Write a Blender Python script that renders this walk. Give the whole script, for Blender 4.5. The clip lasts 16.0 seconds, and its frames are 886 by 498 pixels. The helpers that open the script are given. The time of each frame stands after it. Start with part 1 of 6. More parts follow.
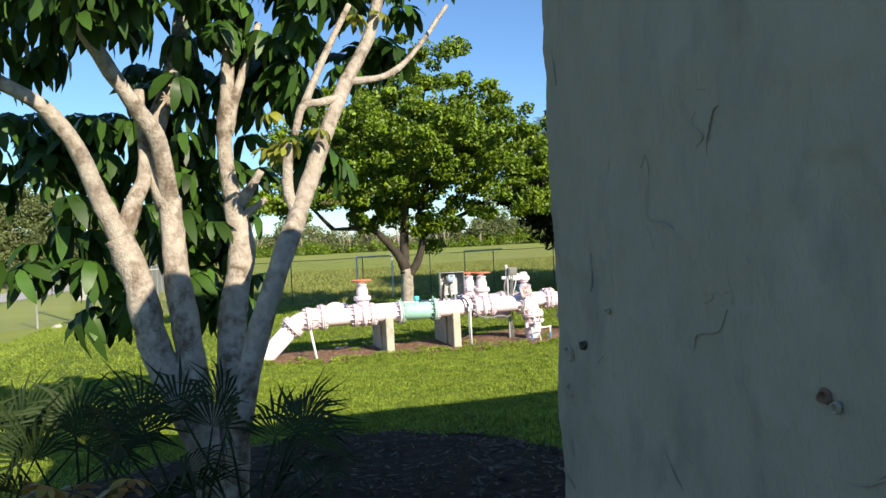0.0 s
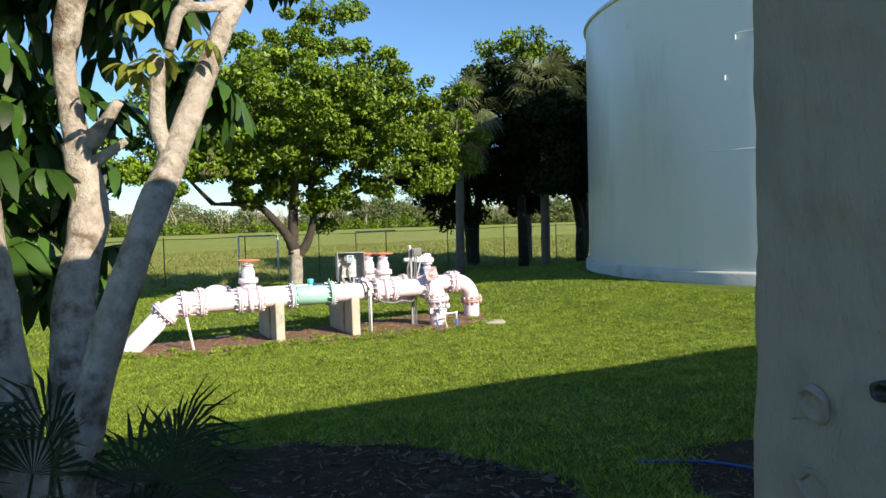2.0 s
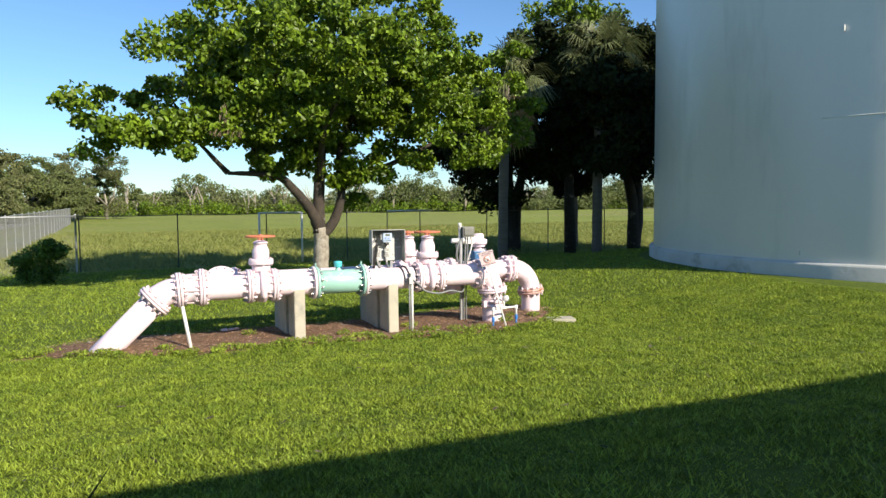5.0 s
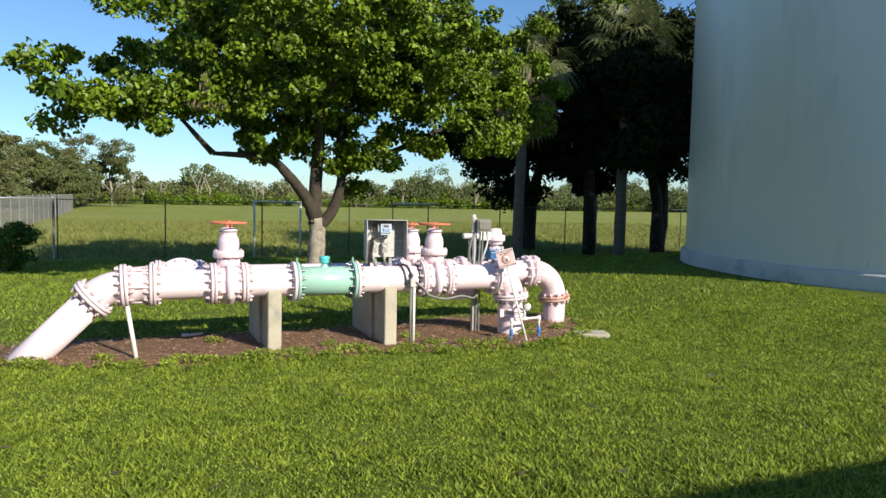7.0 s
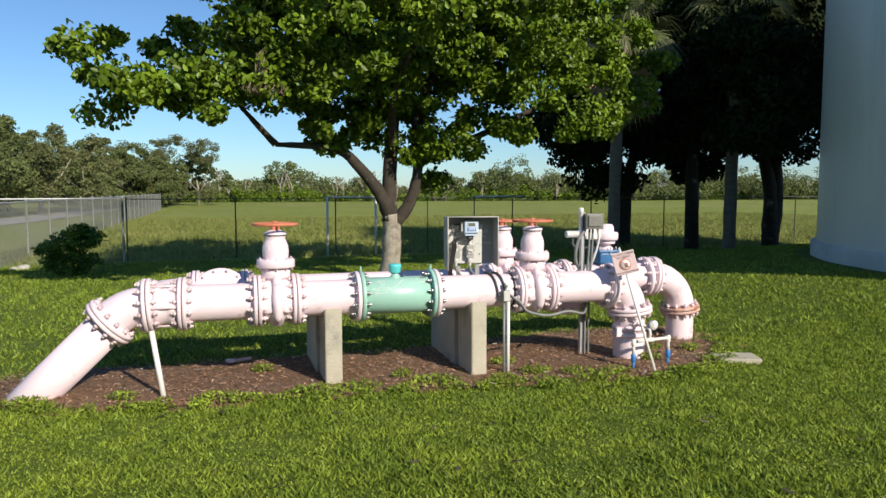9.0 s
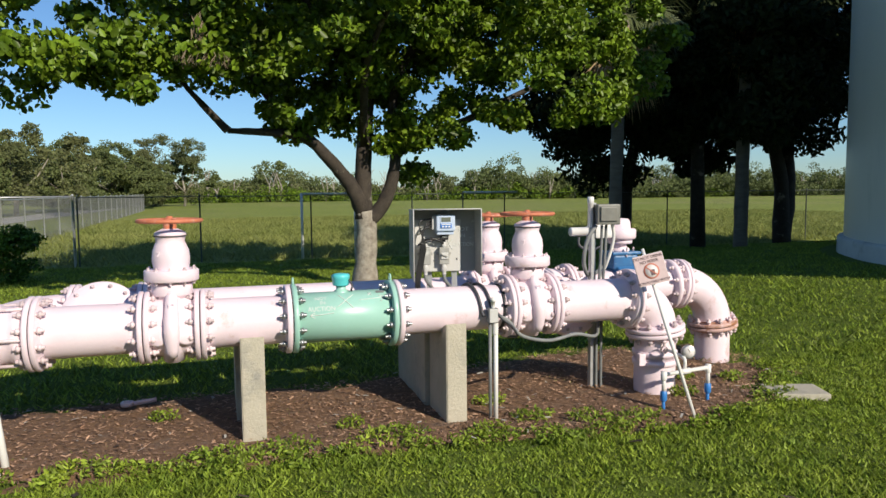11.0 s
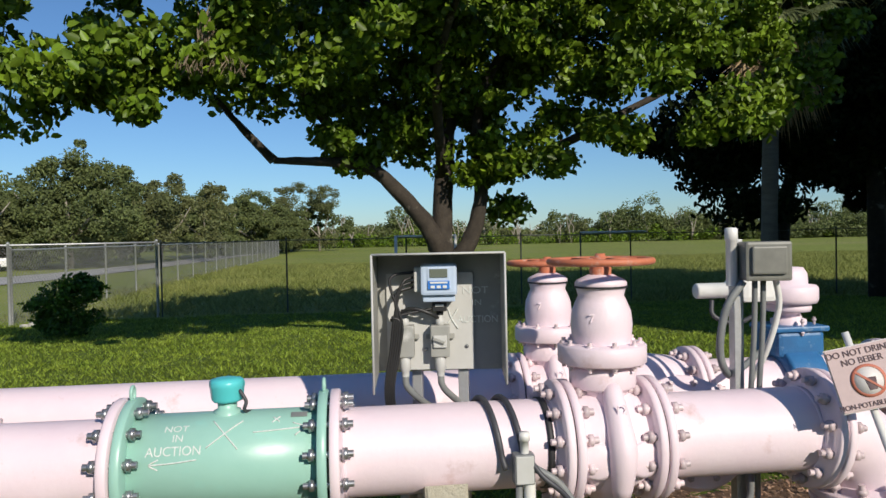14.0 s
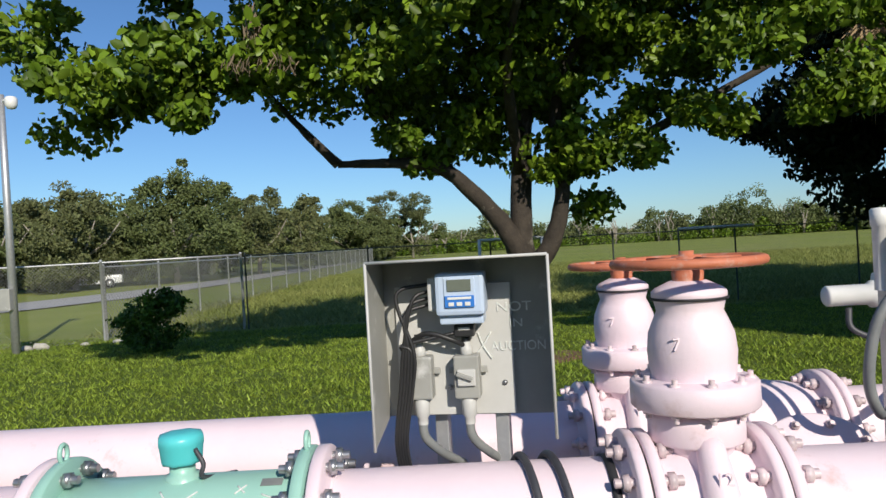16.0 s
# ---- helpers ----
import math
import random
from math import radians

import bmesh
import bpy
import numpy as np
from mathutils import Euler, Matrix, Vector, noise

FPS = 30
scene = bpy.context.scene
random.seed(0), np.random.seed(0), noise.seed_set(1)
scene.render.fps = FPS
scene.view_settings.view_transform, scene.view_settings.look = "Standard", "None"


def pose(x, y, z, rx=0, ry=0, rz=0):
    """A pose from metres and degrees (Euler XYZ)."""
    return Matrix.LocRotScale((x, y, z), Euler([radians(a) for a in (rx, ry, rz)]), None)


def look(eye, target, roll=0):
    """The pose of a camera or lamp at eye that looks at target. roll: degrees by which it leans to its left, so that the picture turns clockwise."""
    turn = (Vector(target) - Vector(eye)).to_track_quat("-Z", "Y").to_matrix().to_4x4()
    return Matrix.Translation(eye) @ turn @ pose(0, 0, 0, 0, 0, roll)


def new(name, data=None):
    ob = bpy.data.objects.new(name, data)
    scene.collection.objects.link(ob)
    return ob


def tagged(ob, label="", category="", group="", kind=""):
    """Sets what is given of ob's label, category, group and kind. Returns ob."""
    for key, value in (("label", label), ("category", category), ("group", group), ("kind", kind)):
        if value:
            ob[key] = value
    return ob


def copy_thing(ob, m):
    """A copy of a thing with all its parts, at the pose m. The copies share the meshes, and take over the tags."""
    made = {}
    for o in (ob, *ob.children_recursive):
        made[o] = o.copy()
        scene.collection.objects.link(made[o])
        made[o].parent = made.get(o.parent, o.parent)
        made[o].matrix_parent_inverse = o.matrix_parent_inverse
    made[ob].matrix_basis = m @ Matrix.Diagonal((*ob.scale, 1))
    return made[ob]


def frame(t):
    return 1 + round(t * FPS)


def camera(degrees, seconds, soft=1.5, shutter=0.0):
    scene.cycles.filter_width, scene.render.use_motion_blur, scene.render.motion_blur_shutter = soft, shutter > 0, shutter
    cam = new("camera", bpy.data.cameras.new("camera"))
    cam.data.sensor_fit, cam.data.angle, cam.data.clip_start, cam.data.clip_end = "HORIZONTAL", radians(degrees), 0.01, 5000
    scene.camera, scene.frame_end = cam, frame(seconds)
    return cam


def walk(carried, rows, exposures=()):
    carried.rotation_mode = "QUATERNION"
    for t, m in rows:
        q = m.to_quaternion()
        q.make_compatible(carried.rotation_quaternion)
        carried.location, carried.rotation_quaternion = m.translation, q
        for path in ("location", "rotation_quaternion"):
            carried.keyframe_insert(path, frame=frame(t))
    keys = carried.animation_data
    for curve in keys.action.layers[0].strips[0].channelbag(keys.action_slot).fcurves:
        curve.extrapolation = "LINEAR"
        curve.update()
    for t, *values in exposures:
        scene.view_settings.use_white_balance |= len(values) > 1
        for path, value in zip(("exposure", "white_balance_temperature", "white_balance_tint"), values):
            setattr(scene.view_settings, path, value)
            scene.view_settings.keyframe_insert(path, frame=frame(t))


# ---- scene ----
cam = camera(63.6, 16.0)
PATH = [
    (0, (0.196, 0.329, 2.36), (0.765, 2.246, 2.324), -2.8),
    (0.5, (0.163, 0.584, 2.366), (0.785, 2.483, 2.299), -2.3),
    (1, (0.228, 0.942, 2.328), (0.845, 2.844, 2.285), -2.8),
    (1.5, (0.284, 1.367, 2.285), (0.927, 3.261, 2.279), -1.5),
    (2, (0.318, 1.75, 2.245), (1.187, 3.549, 2.151), -1.6),
    (2.5, (0.389, 2.227, 2.182), (1.31, 3.999, 2.058), -1.1),
    (3, (0.48, 2.576, 2.132), (1.328, 4.383, 2.007), -0.5),
    (3.5, (0.556, 3.002, 2.124), (1.393, 4.815, 2.019), -1.4),
    (6, (1.39, 5.304, 1.957), (2.172, 7.138, 1.794), 0.0),
    (6.5, (1.578, 5.746, 1.949), (2.359, 7.579, 1.777), -0.3),
    (7, (1.771, 6.192, 1.86), (2.552, 8.027, 1.721), 1.2),
    (7.5, (1.912, 6.655, 1.862), (2.62, 8.517, 1.682), 0.0),
    (8, (2.024, 7.104, 1.877), (2.702, 8.971, 1.648), -0.9),
    (8.5, (2.17, 7.565, 1.867), (2.74, 9.475, 1.705), 0.0),
    (11, (3.057, 9.733, 1.719), (3.646, 11.637, 1.556), -0.5),
    (11.5, (3.324, 10.129, 1.725), (3.823, 12.064, 1.628), -1.1),
    (12, (3.521, 10.56, 1.704), (3.99, 12.502, 1.617), -1.1),
    (12.5, (3.753, 10.889, 1.69), (4.125, 12.852, 1.636), -1.3),
    (13, (4.0, 11.295, 1.676), (4.251, 13.279, 1.634), -1.8),
    (13.5, (4.161, 11.71, 1.674), (4.455, 13.688, 1.607), -3.0),
    (14, (4.379, 12.069, 1.647), (4.602, 14.057, 1.611), -1.2),
    (14.5, (4.517, 12.402, 1.622), (4.685, 14.394, 1.589), -1.2),
    (15, (4.595, 12.702, 1.638), (4.767, 14.694, 1.635), -0.5),
    (15.5, (4.633, 12.812, 1.645), (4.727, 14.81, 1.626), -2.1),
    (16, (4.677, 12.807, 1.623), (4.636, 14.806, 1.609), -3.3),
]
walk(cam, [(t, look(eye, target, roll)) for t, eye, target, roll in PATH], [(0, 0.76, 7300, 10), (3.5, 0.68, 7200, 10), (6.5, 0.48, 7200, 10), (7.5, 0.34, 7150, 10), (8.5, 0.22, 7100, 10), (11, 0.05, 7050, 10), (13.5, -0.12, 6850, 10), (14.7, -0.26, 6750, 10), (16, -0.1, 6700, 10)])

# ---------- light ----------
SUN = Vector((0.42, -1.0, 0.594)).normalized()
sun_data = bpy.data.lights.new("sun", "SUN")
sun_data.energy, sun_data.angle, sun_data.color = 5.0, radians(0.55), (1.0, 0.94, 0.84)
sun = new("sun", sun_data)
sun.matrix_world = look(SUN * 40, (0, 0, 0))
world = bpy.data.worlds.new("world")
scene.world = world
world.use_nodes = True
wn = world.node_tree.nodes
sky = wn.new("ShaderNodeTexSky")
sky.sky_type, sky.sun_disc = "NISHITA", False
sky.sun_elevation, sky.sun_rotation = math.asin(SUN.z), math.atan2(SUN.x, SUN.y)
sky.air_density, sky.dust_density, sky.ozone_density = 1.0, 0.2, 5.0
wn["Background"].inputs["Strength"].default_value = 0.086
tint = wn.new("ShaderNodeMix")
tint.data_type, tint.blend_type = "RGBA", "MULTIPLY"
tint.inputs[0].default_value, tint.inputs[7].default_value = 1.0, (0.9, 1.15, 1.38, 1)
world.node_tree.links.new(sky.outputs[0], tint.inputs[6])
world.node_tree.links.new(tint.outputs[2], wn["Background"].inputs["Color"])


# ---------- materials ----------
def mat(name, c1, c2=None, scale=6.0, rough=0.6, metal=0.0, bump=0.0, bscale=60.0, stain=None, stain_scale=1.3,
        stain_amt=0.0, rnd=0.0, trans=0.0, spec=0.5, island=0.0, stretch=(1, 1, 1)):
    m = bpy.data.materials.new(name)
    m.use_nodes = True
    nt = m.node_tree
    b = nt.nodes["Principled BSDF"]
    b.inputs["Roughness"].default_value, b.inputs["Metallic"].default_value = rough, metal
    b.inputs["Specular IOR Level"].default_value = spec
    geo = nt.nodes.new("ShaderNodeNewGeometry")
    mp = nt.nodes.new("ShaderNodeMapping")
    mp.inputs["Scale"].default_value = stretch
    nt.links.new(geo.outputs["Position"], mp.inputs["Vector"])

    def noise_tex(sc, detail=6):
        n = nt.nodes.new("ShaderNodeTexNoise")
        n.inputs["Scale"].default_value, n.inputs["Detail"].default_value = sc, detail
        n.inputs["Roughness"].default_value = 0.65
        nt.links.new(mp.outputs["Vector"], n.inputs["Vector"])
        return n.outputs["Fac"]

    def ramp(fac, lo, hi):
        r = nt.nodes.new("ShaderNodeMapRange")
        r.inputs["From Min"].default_value, r.inputs["From Max"].default_value = lo, hi
        nt.links.new(fac, r.inputs["Value"])
        return r.outputs[0]

    def mix(fac, a, bcol):
        x = nt.nodes.new("ShaderNodeMix")
        x.data_type = "RGBA"
        for sock, v in ((x.inputs[0], fac), (x.inputs[6], a), (x.inputs[7], bcol)):
            if isinstance(v, (tuple, list)):
                sock.default_value = (*v, 1)
            elif isinstance(v, float):
                sock.default_value = v
            else:
                nt.links.new(v, sock)
        return x.outputs[2]

    c2 = c2 or tuple(v * 0.8 for v in c1)
    col = mix(ramp(noise_tex(scale), 0.3, 0.7), c1, c2)
    if stain:
        col = mix(ramp(noise_tex(stain_scale, 9), 0.62 - stain_amt, 0.72 - stain_amt * 0.6), col, stain)
    for amt, out in ((rnd, nt.nodes.new("ShaderNodeObjectInfo").outputs["Random"]), (island, geo.outputs["Random Per Island"])):
        if amt:
            h = nt.nodes.new("ShaderNodeHueSaturation")
            r = nt.nodes.new("ShaderNodeMapRange")
            r.inputs["To Min"].default_value, r.inputs["To Max"].default_value = 1 - amt, 1 + amt
            nt.links.new(out, r.inputs["Value"])
            nt.links.new(r.outputs[0], h.inputs["Value"])
            nt.links.new(col, h.inputs["Color"])
            col = h.outputs[0]
    nt.links.new(col, b.inputs["Base Color"])
    if bump:
        bp = nt.nodes.new("ShaderNodeBump")
        bp.inputs["Strength"].default_value, bp.inputs["Distance"].default_value = bump, 0.02
        nt.links.new(noise_tex(bscale), bp.inputs["Height"])
        nt.links.new(bp.outputs[0], b.inputs["Normal"])
    if trans:
        t = nt.nodes.new("ShaderNodeBsdfTranslucent")
        nt.links.new(col, t.inputs["Color"])
        ms = nt.nodes.new("ShaderNodeMixShader")
        ms.inputs[0].default_value = trans
        nt.links.new(b.outputs[0], ms.inputs[1])
        nt.links.new(t.outputs[0], ms.inputs[2])
        nt.links.new(ms.outputs[0], nt.nodes["Material Output"].inputs["Surface"])
    return m


PINK = mat("pink paint", (0.83, 0.7, 0.745), (0.78, 0.63, 0.69), 3, 0.5, bump=0.08, bscale=35, stain=(0.62, 0.45, 0.45), stain_amt=0.02, stain_scale=4)
PINK_RUST = mat("rusted pink paint", (0.75, 0.55, 0.55), (0.45, 0.22, 0.12), 14, 0.6, bump=0.3, bscale=60, stain=(0.3, 0.12, 0.05), stain_amt=0.12, stain_scale=9)
BOLT = mat("painted bolt steel", (0.72, 0.58, 0.6), (0.5, 0.42, 0.44), 30, 0.4, 0.0, rnd=0.25)
STEEL = mat("steel bolt", (0.45, 0.46, 0.47), (0.3, 0.3, 0.31), 40, 0.35, 0.8, rnd=0.2)
TEAL = mat("green enamel", (0.33, 0.575, 0.49), (0.29, 0.53, 0.45), 4, 0.35, bump=0.04, bscale=40, stain=(0.3, 0.58, 0.5), stain_amt=0.03, stain_scale=6)
TURQ = mat("turquoise plastic", (0.1, 0.6, 0.62), (0.08, 0.54, 0.57), 8, 0.35)
ORANGE = mat("orange wheel paint", (0.62, 0.2, 0.1), (0.5, 0.15, 0.08), 16, 0.55, bump=0.15, stain=(0.55, 0.33, 0.26), stain_amt=0.08, stain_scale=18)
GASKET = mat("black rubber", (0.03, 0.03, 0.035), (0.02, 0.02, 0.022), 12, 0.6)
CABLE = mat("dark cable", (0.06, 0.062, 0.07), (0.04, 0.04, 0.05), 12, 0.5)
CONC = mat("pier concrete", (0.5, 0.46, 0.37), (0.4, 0.37, 0.29), 5, 0.9, bump=0.5, bscale=45, stain=(0.3, 0.29, 0.25), stain_amt=0.06, stain_scale=3)
CONC_TANK = mat("footing concrete", (0.6, 0.61, 0.58), (0.48, 0.5, 0.47), 1.2, 0.85, bump=0.3, bscale=12, stain=(0.36, 0.36, 0.32), stain_amt=0.08, stain_scale=1.5)
GALV = mat("galvanised steel", (0.55, 0.56, 0.56), (0.42, 0.43, 0.44), 18, 0.45, 0.6)
GREYBOX = mat("grey enclosure paint", (0.36, 0.36, 0.33), (0.3, 0.3, 0.28), 7, 0.5, bump=0.05, stain=(0.56, 0.56, 0.54), stain_amt=0.02, stain_scale=8)
GREYPLATE = mat("grey backplate", (0.55, 0.55, 0.53), (0.5, 0.5, 0.48), 9, 0.5)
GREYPVC = mat("grey conduit", (0.24, 0.25, 0.24), (0.15, 0.16, 0.165), 9, 0.5)
DARKBOX = mat("weathered dark grey box", (0.22, 0.22, 0.19), (0.16, 0.16, 0.14), 12, 0.45)
WHITEPVC = mat("white plastic pipe", (0.78, 0.77, 0.74), (0.7, 0.7, 0.66), 10, 0.4)
BLUEPVC = mat("blue fitting", (0.03, 0.22, 0.6), (0.03, 0.18, 0.5), 12, 0.4)
BLUEVALVE = mat("blue valve paint", (0.03, 0.16, 0.36), (0.03, 0.12, 0.28), 9, 0.4, bump=0.1, stain=(0.25, 0.35, 0.45), stain_amt=0.04, stain_scale=14)
METERBLUE = mat("pale blue grey plastic", (0.5, 0.6, 0.75), (0.46, 0.56, 0.7), 12, 0.35)
BLUEPANEL = mat("blue keypad", (0.04, 0.2, 0.6), (0.04, 0.18, 0.55), 12, 0.3)
LCD = mat("display glass", (0.16, 0.18, 0.15), (0.14, 0.16, 0.13), 20, 0.12)
BLACK = mat("black plastic", (0.025, 0.025, 0.027), (0.02, 0.02, 0.02), 12, 0.45)
CHALK = mat("chalk writing", (0.75, 0.76, 0.74), (0.5, 0.55, 0.52), 90, 0.9)
SIGNPAINT = mat("faded sign face", (0.6, 0.46, 0.45), (0.54, 0.41, 0.4), 22, 0.5, stain=(0.5, 0.36, 0.34), stain_amt=0.05, stain_scale=25)
SIGNWHITE = mat("sign white", (0.72, 0.68, 0.65), (0.66, 0.62, 0.6), 22, 0.5)
SIGNINK = mat("sign lettering", (0.1, 0.06, 0.07), (0.14, 0.09, 0.09), 30, 0.6)
SIGNRED = mat("sign red ring", (0.55, 0.16, 0.1), (0.5, 0.18, 0.12), 30, 0.6)
TANK = mat("white tank paint", (0.7, 0.71, 0.67), (0.63, 0.65, 0.61), 0.35, 0.33, bump=0.05, bscale=0.8, stain=(0.55, 0.58, 0.54), stain_amt=0.05, stain_scale=0.5, stretch=(1, 1, 0.25))
STUCCO = mat("grey painted stucco", (0.35, 0.3, 0.24), (0.27, 0.235, 0.185), 2.6, 0.8, bump=1.0, bscale=16, stain=(0.225, 0.2, 0.165), stain_amt=0.1, stain_scale=4, stretch=(1, 1, 0.4))
CRACK = mat("dark crack", (0.16, 0.145, 0.12), (0.42, 0.37, 0.3), 22, 0.95)
RUST = mat("rust stain", (0.2, 0.1, 0.06), (0.12, 0.09, 0.07), 40, 0.9)
ROOFM = mat("roof edge metal", (0.5, 0.5, 0.48), None, 2, 0.5)
LAWN = mat("lawn", (0.15, 0.2, 0.032), (0.07, 0.11, 0.018), 9, 0.9, bump=1.0, bscale=90, stain=(0.15, 0.19, 0.05), stain_amt=0.03, stain_scale=0.5, spec=0.15)
FIELD = mat("meadow", (0.27, 0.3, 0.075), (0.19, 0.24, 0.05), 0.12, 0.95, bump=0.9, bscale=14, stain=(0.27, 0.27, 0.1), stain_amt=0.12, stain_scale=0.05, spec=0.1)
BLADE = mat("grass blade", (0.31, 0.39, 0.05), (0.14, 0.22, 0.028), 2.6, 0.55, island=0.6, trans=0.35, spec=0.3)
FIELDBLADE = mat("meadow blade", (0.32, 0.33, 0.105), (0.2, 0.24, 0.06), 0.2, 0.7, island=0.3, trans=0.3, spec=0.2)
MULCH = mat("brown mulch", (0.27, 0.155, 0.085), (0.12, 0.066, 0.038), 22, 0.95, bump=1.0, bscale=70, stain=(0.2, 0.14, 0.1), stain_amt=0.06, stain_scale=4)
CHIP = mat("bark chip", (0.48, 0.3, 0.19), (0.18, 0.1, 0.066), 5, 0.9, island=0.8)
# Dark soil, with the shade over the bed also put into its colour.
SOIL = mat("dark soil and leaf litter deepened for shade", (0.06, 0.042, 0.028), (0.026, 0.018, 0.013), 9, 0.95, bump=1.0, bscale=40, spec=0.1, stain=(0.13, 0.115, 0.095), stain_amt=0.03, stain_scale=1.1)
LITTER = mat("grey leaf litter", (0.13, 0.105, 0.08), (0.05, 0.04, 0.03), 5, 0.9, island=0.7, spec=0.15)
ROADM = mat("pale worn road", (0.42, 0.41, 0.39), (0.36, 0.35, 0.33), 0.6, 0.9, bump=0.3, bscale=20)
# Stain mixes brown bark mottling with dappled leaf shade painted into the colour.
BARK_PALE = mat("pale smooth bark", (0.52, 0.46, 0.38), (0.3, 0.25, 0.2), 13, 0.9, bump=1.0, bscale=42, spec=0.2, stain=(0.16, 0.12, 0.085), stain_amt=0.13, stain_scale=7, stretch=(1, 1, 0.9))
# Bark colour lowered so limbs and trunks carry the shade under the leaves.
BARK_SHADE = mat("shade darkened bark", (0.06, 0.047, 0.035), (0.028, 0.022, 0.017), 7, 0.9, bump=0.9, bscale=24, stain=(0.24, 0.22, 0.18), stain_amt=0.02, stain_scale=3)
BARK_LICHEN = mat("lichen bark", (0.4, 0.37, 0.31), (0.16, 0.13, 0.1), 9, 0.9, bump=0.8, bscale=24)
PALMBARK = mat("palm trunk bark", (0.2, 0.175, 0.14), (0.13, 0.11, 0.085), 3, 0.95, bump=0.7, bscale=18, stretch=(1, 1, 4))
LEAF_TREE = mat("tree leaf", (0.17, 0.25, 0.018), (0.062, 0.12, 0.01), 1.3, 0.45, island=0.55, trans=0.17, spec=0.3)
LEAF_UMB = mat("umbrella tree leaf", (0.05, 0.115, 0.018), (0.024, 0.06, 0.01), 2, 0.45, island=0.45, trans=0.16, spec=0.3)
LEAF_BUSH = mat("bush leaf", (0.085, 0.18, 0.02), (0.03, 0.075, 0.01), 4, 0.5, island=0.5, trans=0.15, spec=0.3)
MOSS = mat("grey brown dry moss", (0.3, 0.24, 0.165), (0.17, 0.13, 0.085), 4, 0.9, island=0.4, trans=0.15, spec=0.1)
LEAF_YELLOW = mat("young yellow leaf", (0.3, 0.3, 0.045), (0.2, 0.24, 0.035), 6, 0.4, island=0.3, trans=0.3)
# Leaf colour lowered well below LEAF_TREE to paint in the tank's shade.
LEAF_SHADE = mat("shade darkened foliage", (0.03, 0.043, 0.015), (0.016, 0.024, 0.009), 1, 0.7, island=0.4, trans=0.06, spec=0.1)
LEAF_FAR = mat("olive scrub leaf", (0.15, 0.18, 0.055), (0.078, 0.105, 0.03), 0.1, 0.7, island=0.4, trans=0.2)
LEAF_GREY = mat("grey green scrub leaf", (0.15, 0.16, 0.06), (0.09, 0.11, 0.035), 0.1, 0.7, island=0.4, trans=0.2)
LEAF_PALM = mat("palm frond", (0.2, 0.225, 0.09), (0.12, 0.15, 0.055), 1, 0.5, island=0.35, trans=0.2)
LEAF_DEAD = mat("dead frond", (0.48, 0.34, 0.18), (0.28, 0.19, 0.1), 2, 0.8, island=0.3, trans=0.15)
# Blade colour lowered to put the building's shade into it under the brighter sky.
LEAF_FAN = mat("shade darkened palmetto blade", (0.034, 0.055, 0.017), (0.018, 0.03, 0.01), 2, 0.6, island=0.5, trans=0.1, spec=0.15)
LEAF_CROTON = mat("croton leaf", (0.27, 0.22, 0.03), (0.22, 0.07, 0.025), 5, 0.4, island=0.5, trans=0.2)
FENCEDARK = mat("dark green fence coating", (0.07, 0.085, 0.075), (0.05, 0.06, 0.055), 10, 0.5)
FENCEWIRE = mat("fence wire", (0.3, 0.31, 0.31), (0.2, 0.21, 0.21), 10, 0.5, 0.4)
ROCK = mat("pale rock", (0.5, 0.48, 0.43), (0.36, 0.34, 0.3), 6, 0.9, bump=0.5, bscale=20)
HOSE = mat("blue hose", (0.02, 0.09, 0.4), (0.02, 0.07, 0.3), 10, 0.4)
CARWHITE = mat("white car paint", (0.75, 0.76, 0.77), (0.7, 0.71, 0.72), 3, 0.25)
GLASSDARK = mat("dark car glass", (0.03, 0.035, 0.04), None, 3, 0.08)
BROWNWALL = mat("brown shed boards", (0.13, 0.085, 0.065), (0.1, 0.065, 0.05), 2, 0.85)

# ---------- mesh helpers ----------
OFF = {}


def thing(name, loc, label, category, group="", kind=""):
    ob = tagged(new(name), label, category, group, kind)
    ob.location = loc
    OFF[ob.name] = Vector(loc)
    return ob


def part(name, bm, material, parent=None, label=""):
    """Links a bmesh given in world coordinates as one mesh object."""
    me = bpy.data.meshes.new(name)
    off = OFF.get(parent.name, Vector()) if parent else Vector()
    if off.length:
        bmesh.ops.translate(bm, verts=bm.verts, vec=-off)
    bm.to_mesh(me)
    bm.free()
    me.materials.append(material)
    ob = new(name, me)
    if parent:
        ob.parent = parent
        OFF[ob.name] = off
    if label:
        ob["label"] = label
    return ob


def raw(name, verts, faces, material, parent=None, smooth=False):
    me = bpy.data.meshes.new(name)
    v = np.asarray(verts, np.float32)
    f = np.asarray(faces, np.int32)
    if parent:
        v = v - np.array(OFF[parent.name], np.float32)
    k = f.shape[1]
    me.vertices.add(len(v))
    me.vertices.foreach_set("co", v.ravel())
    me.loops.add(f.size)
    me.loops.foreach_set("vertex_index", f.ravel())
    me.polygons.add(len(f))
    me.polygons.foreach_set("loop_start", np.arange(0, f.size, k, dtype=np.int32))
    me.polygons.foreach_set("loop_total", np.full(len(f), k, np.int32))
    me.update(calc_edges=True)
    if smooth:
        me.polygons.foreach_set("use_smooth", np.ones(len(f), bool))
    me.materials.append(material)
    ob = new(name, me)
    if parent:
        ob.parent = parent
        OFF[ob.name] = OFF[parent.name]
    return ob


def axis_m(centre, axis):
    return Matrix.Translation(centre) @ Vector(axis).to_track_quat("Z", "Y").to_matrix().to_4x4()


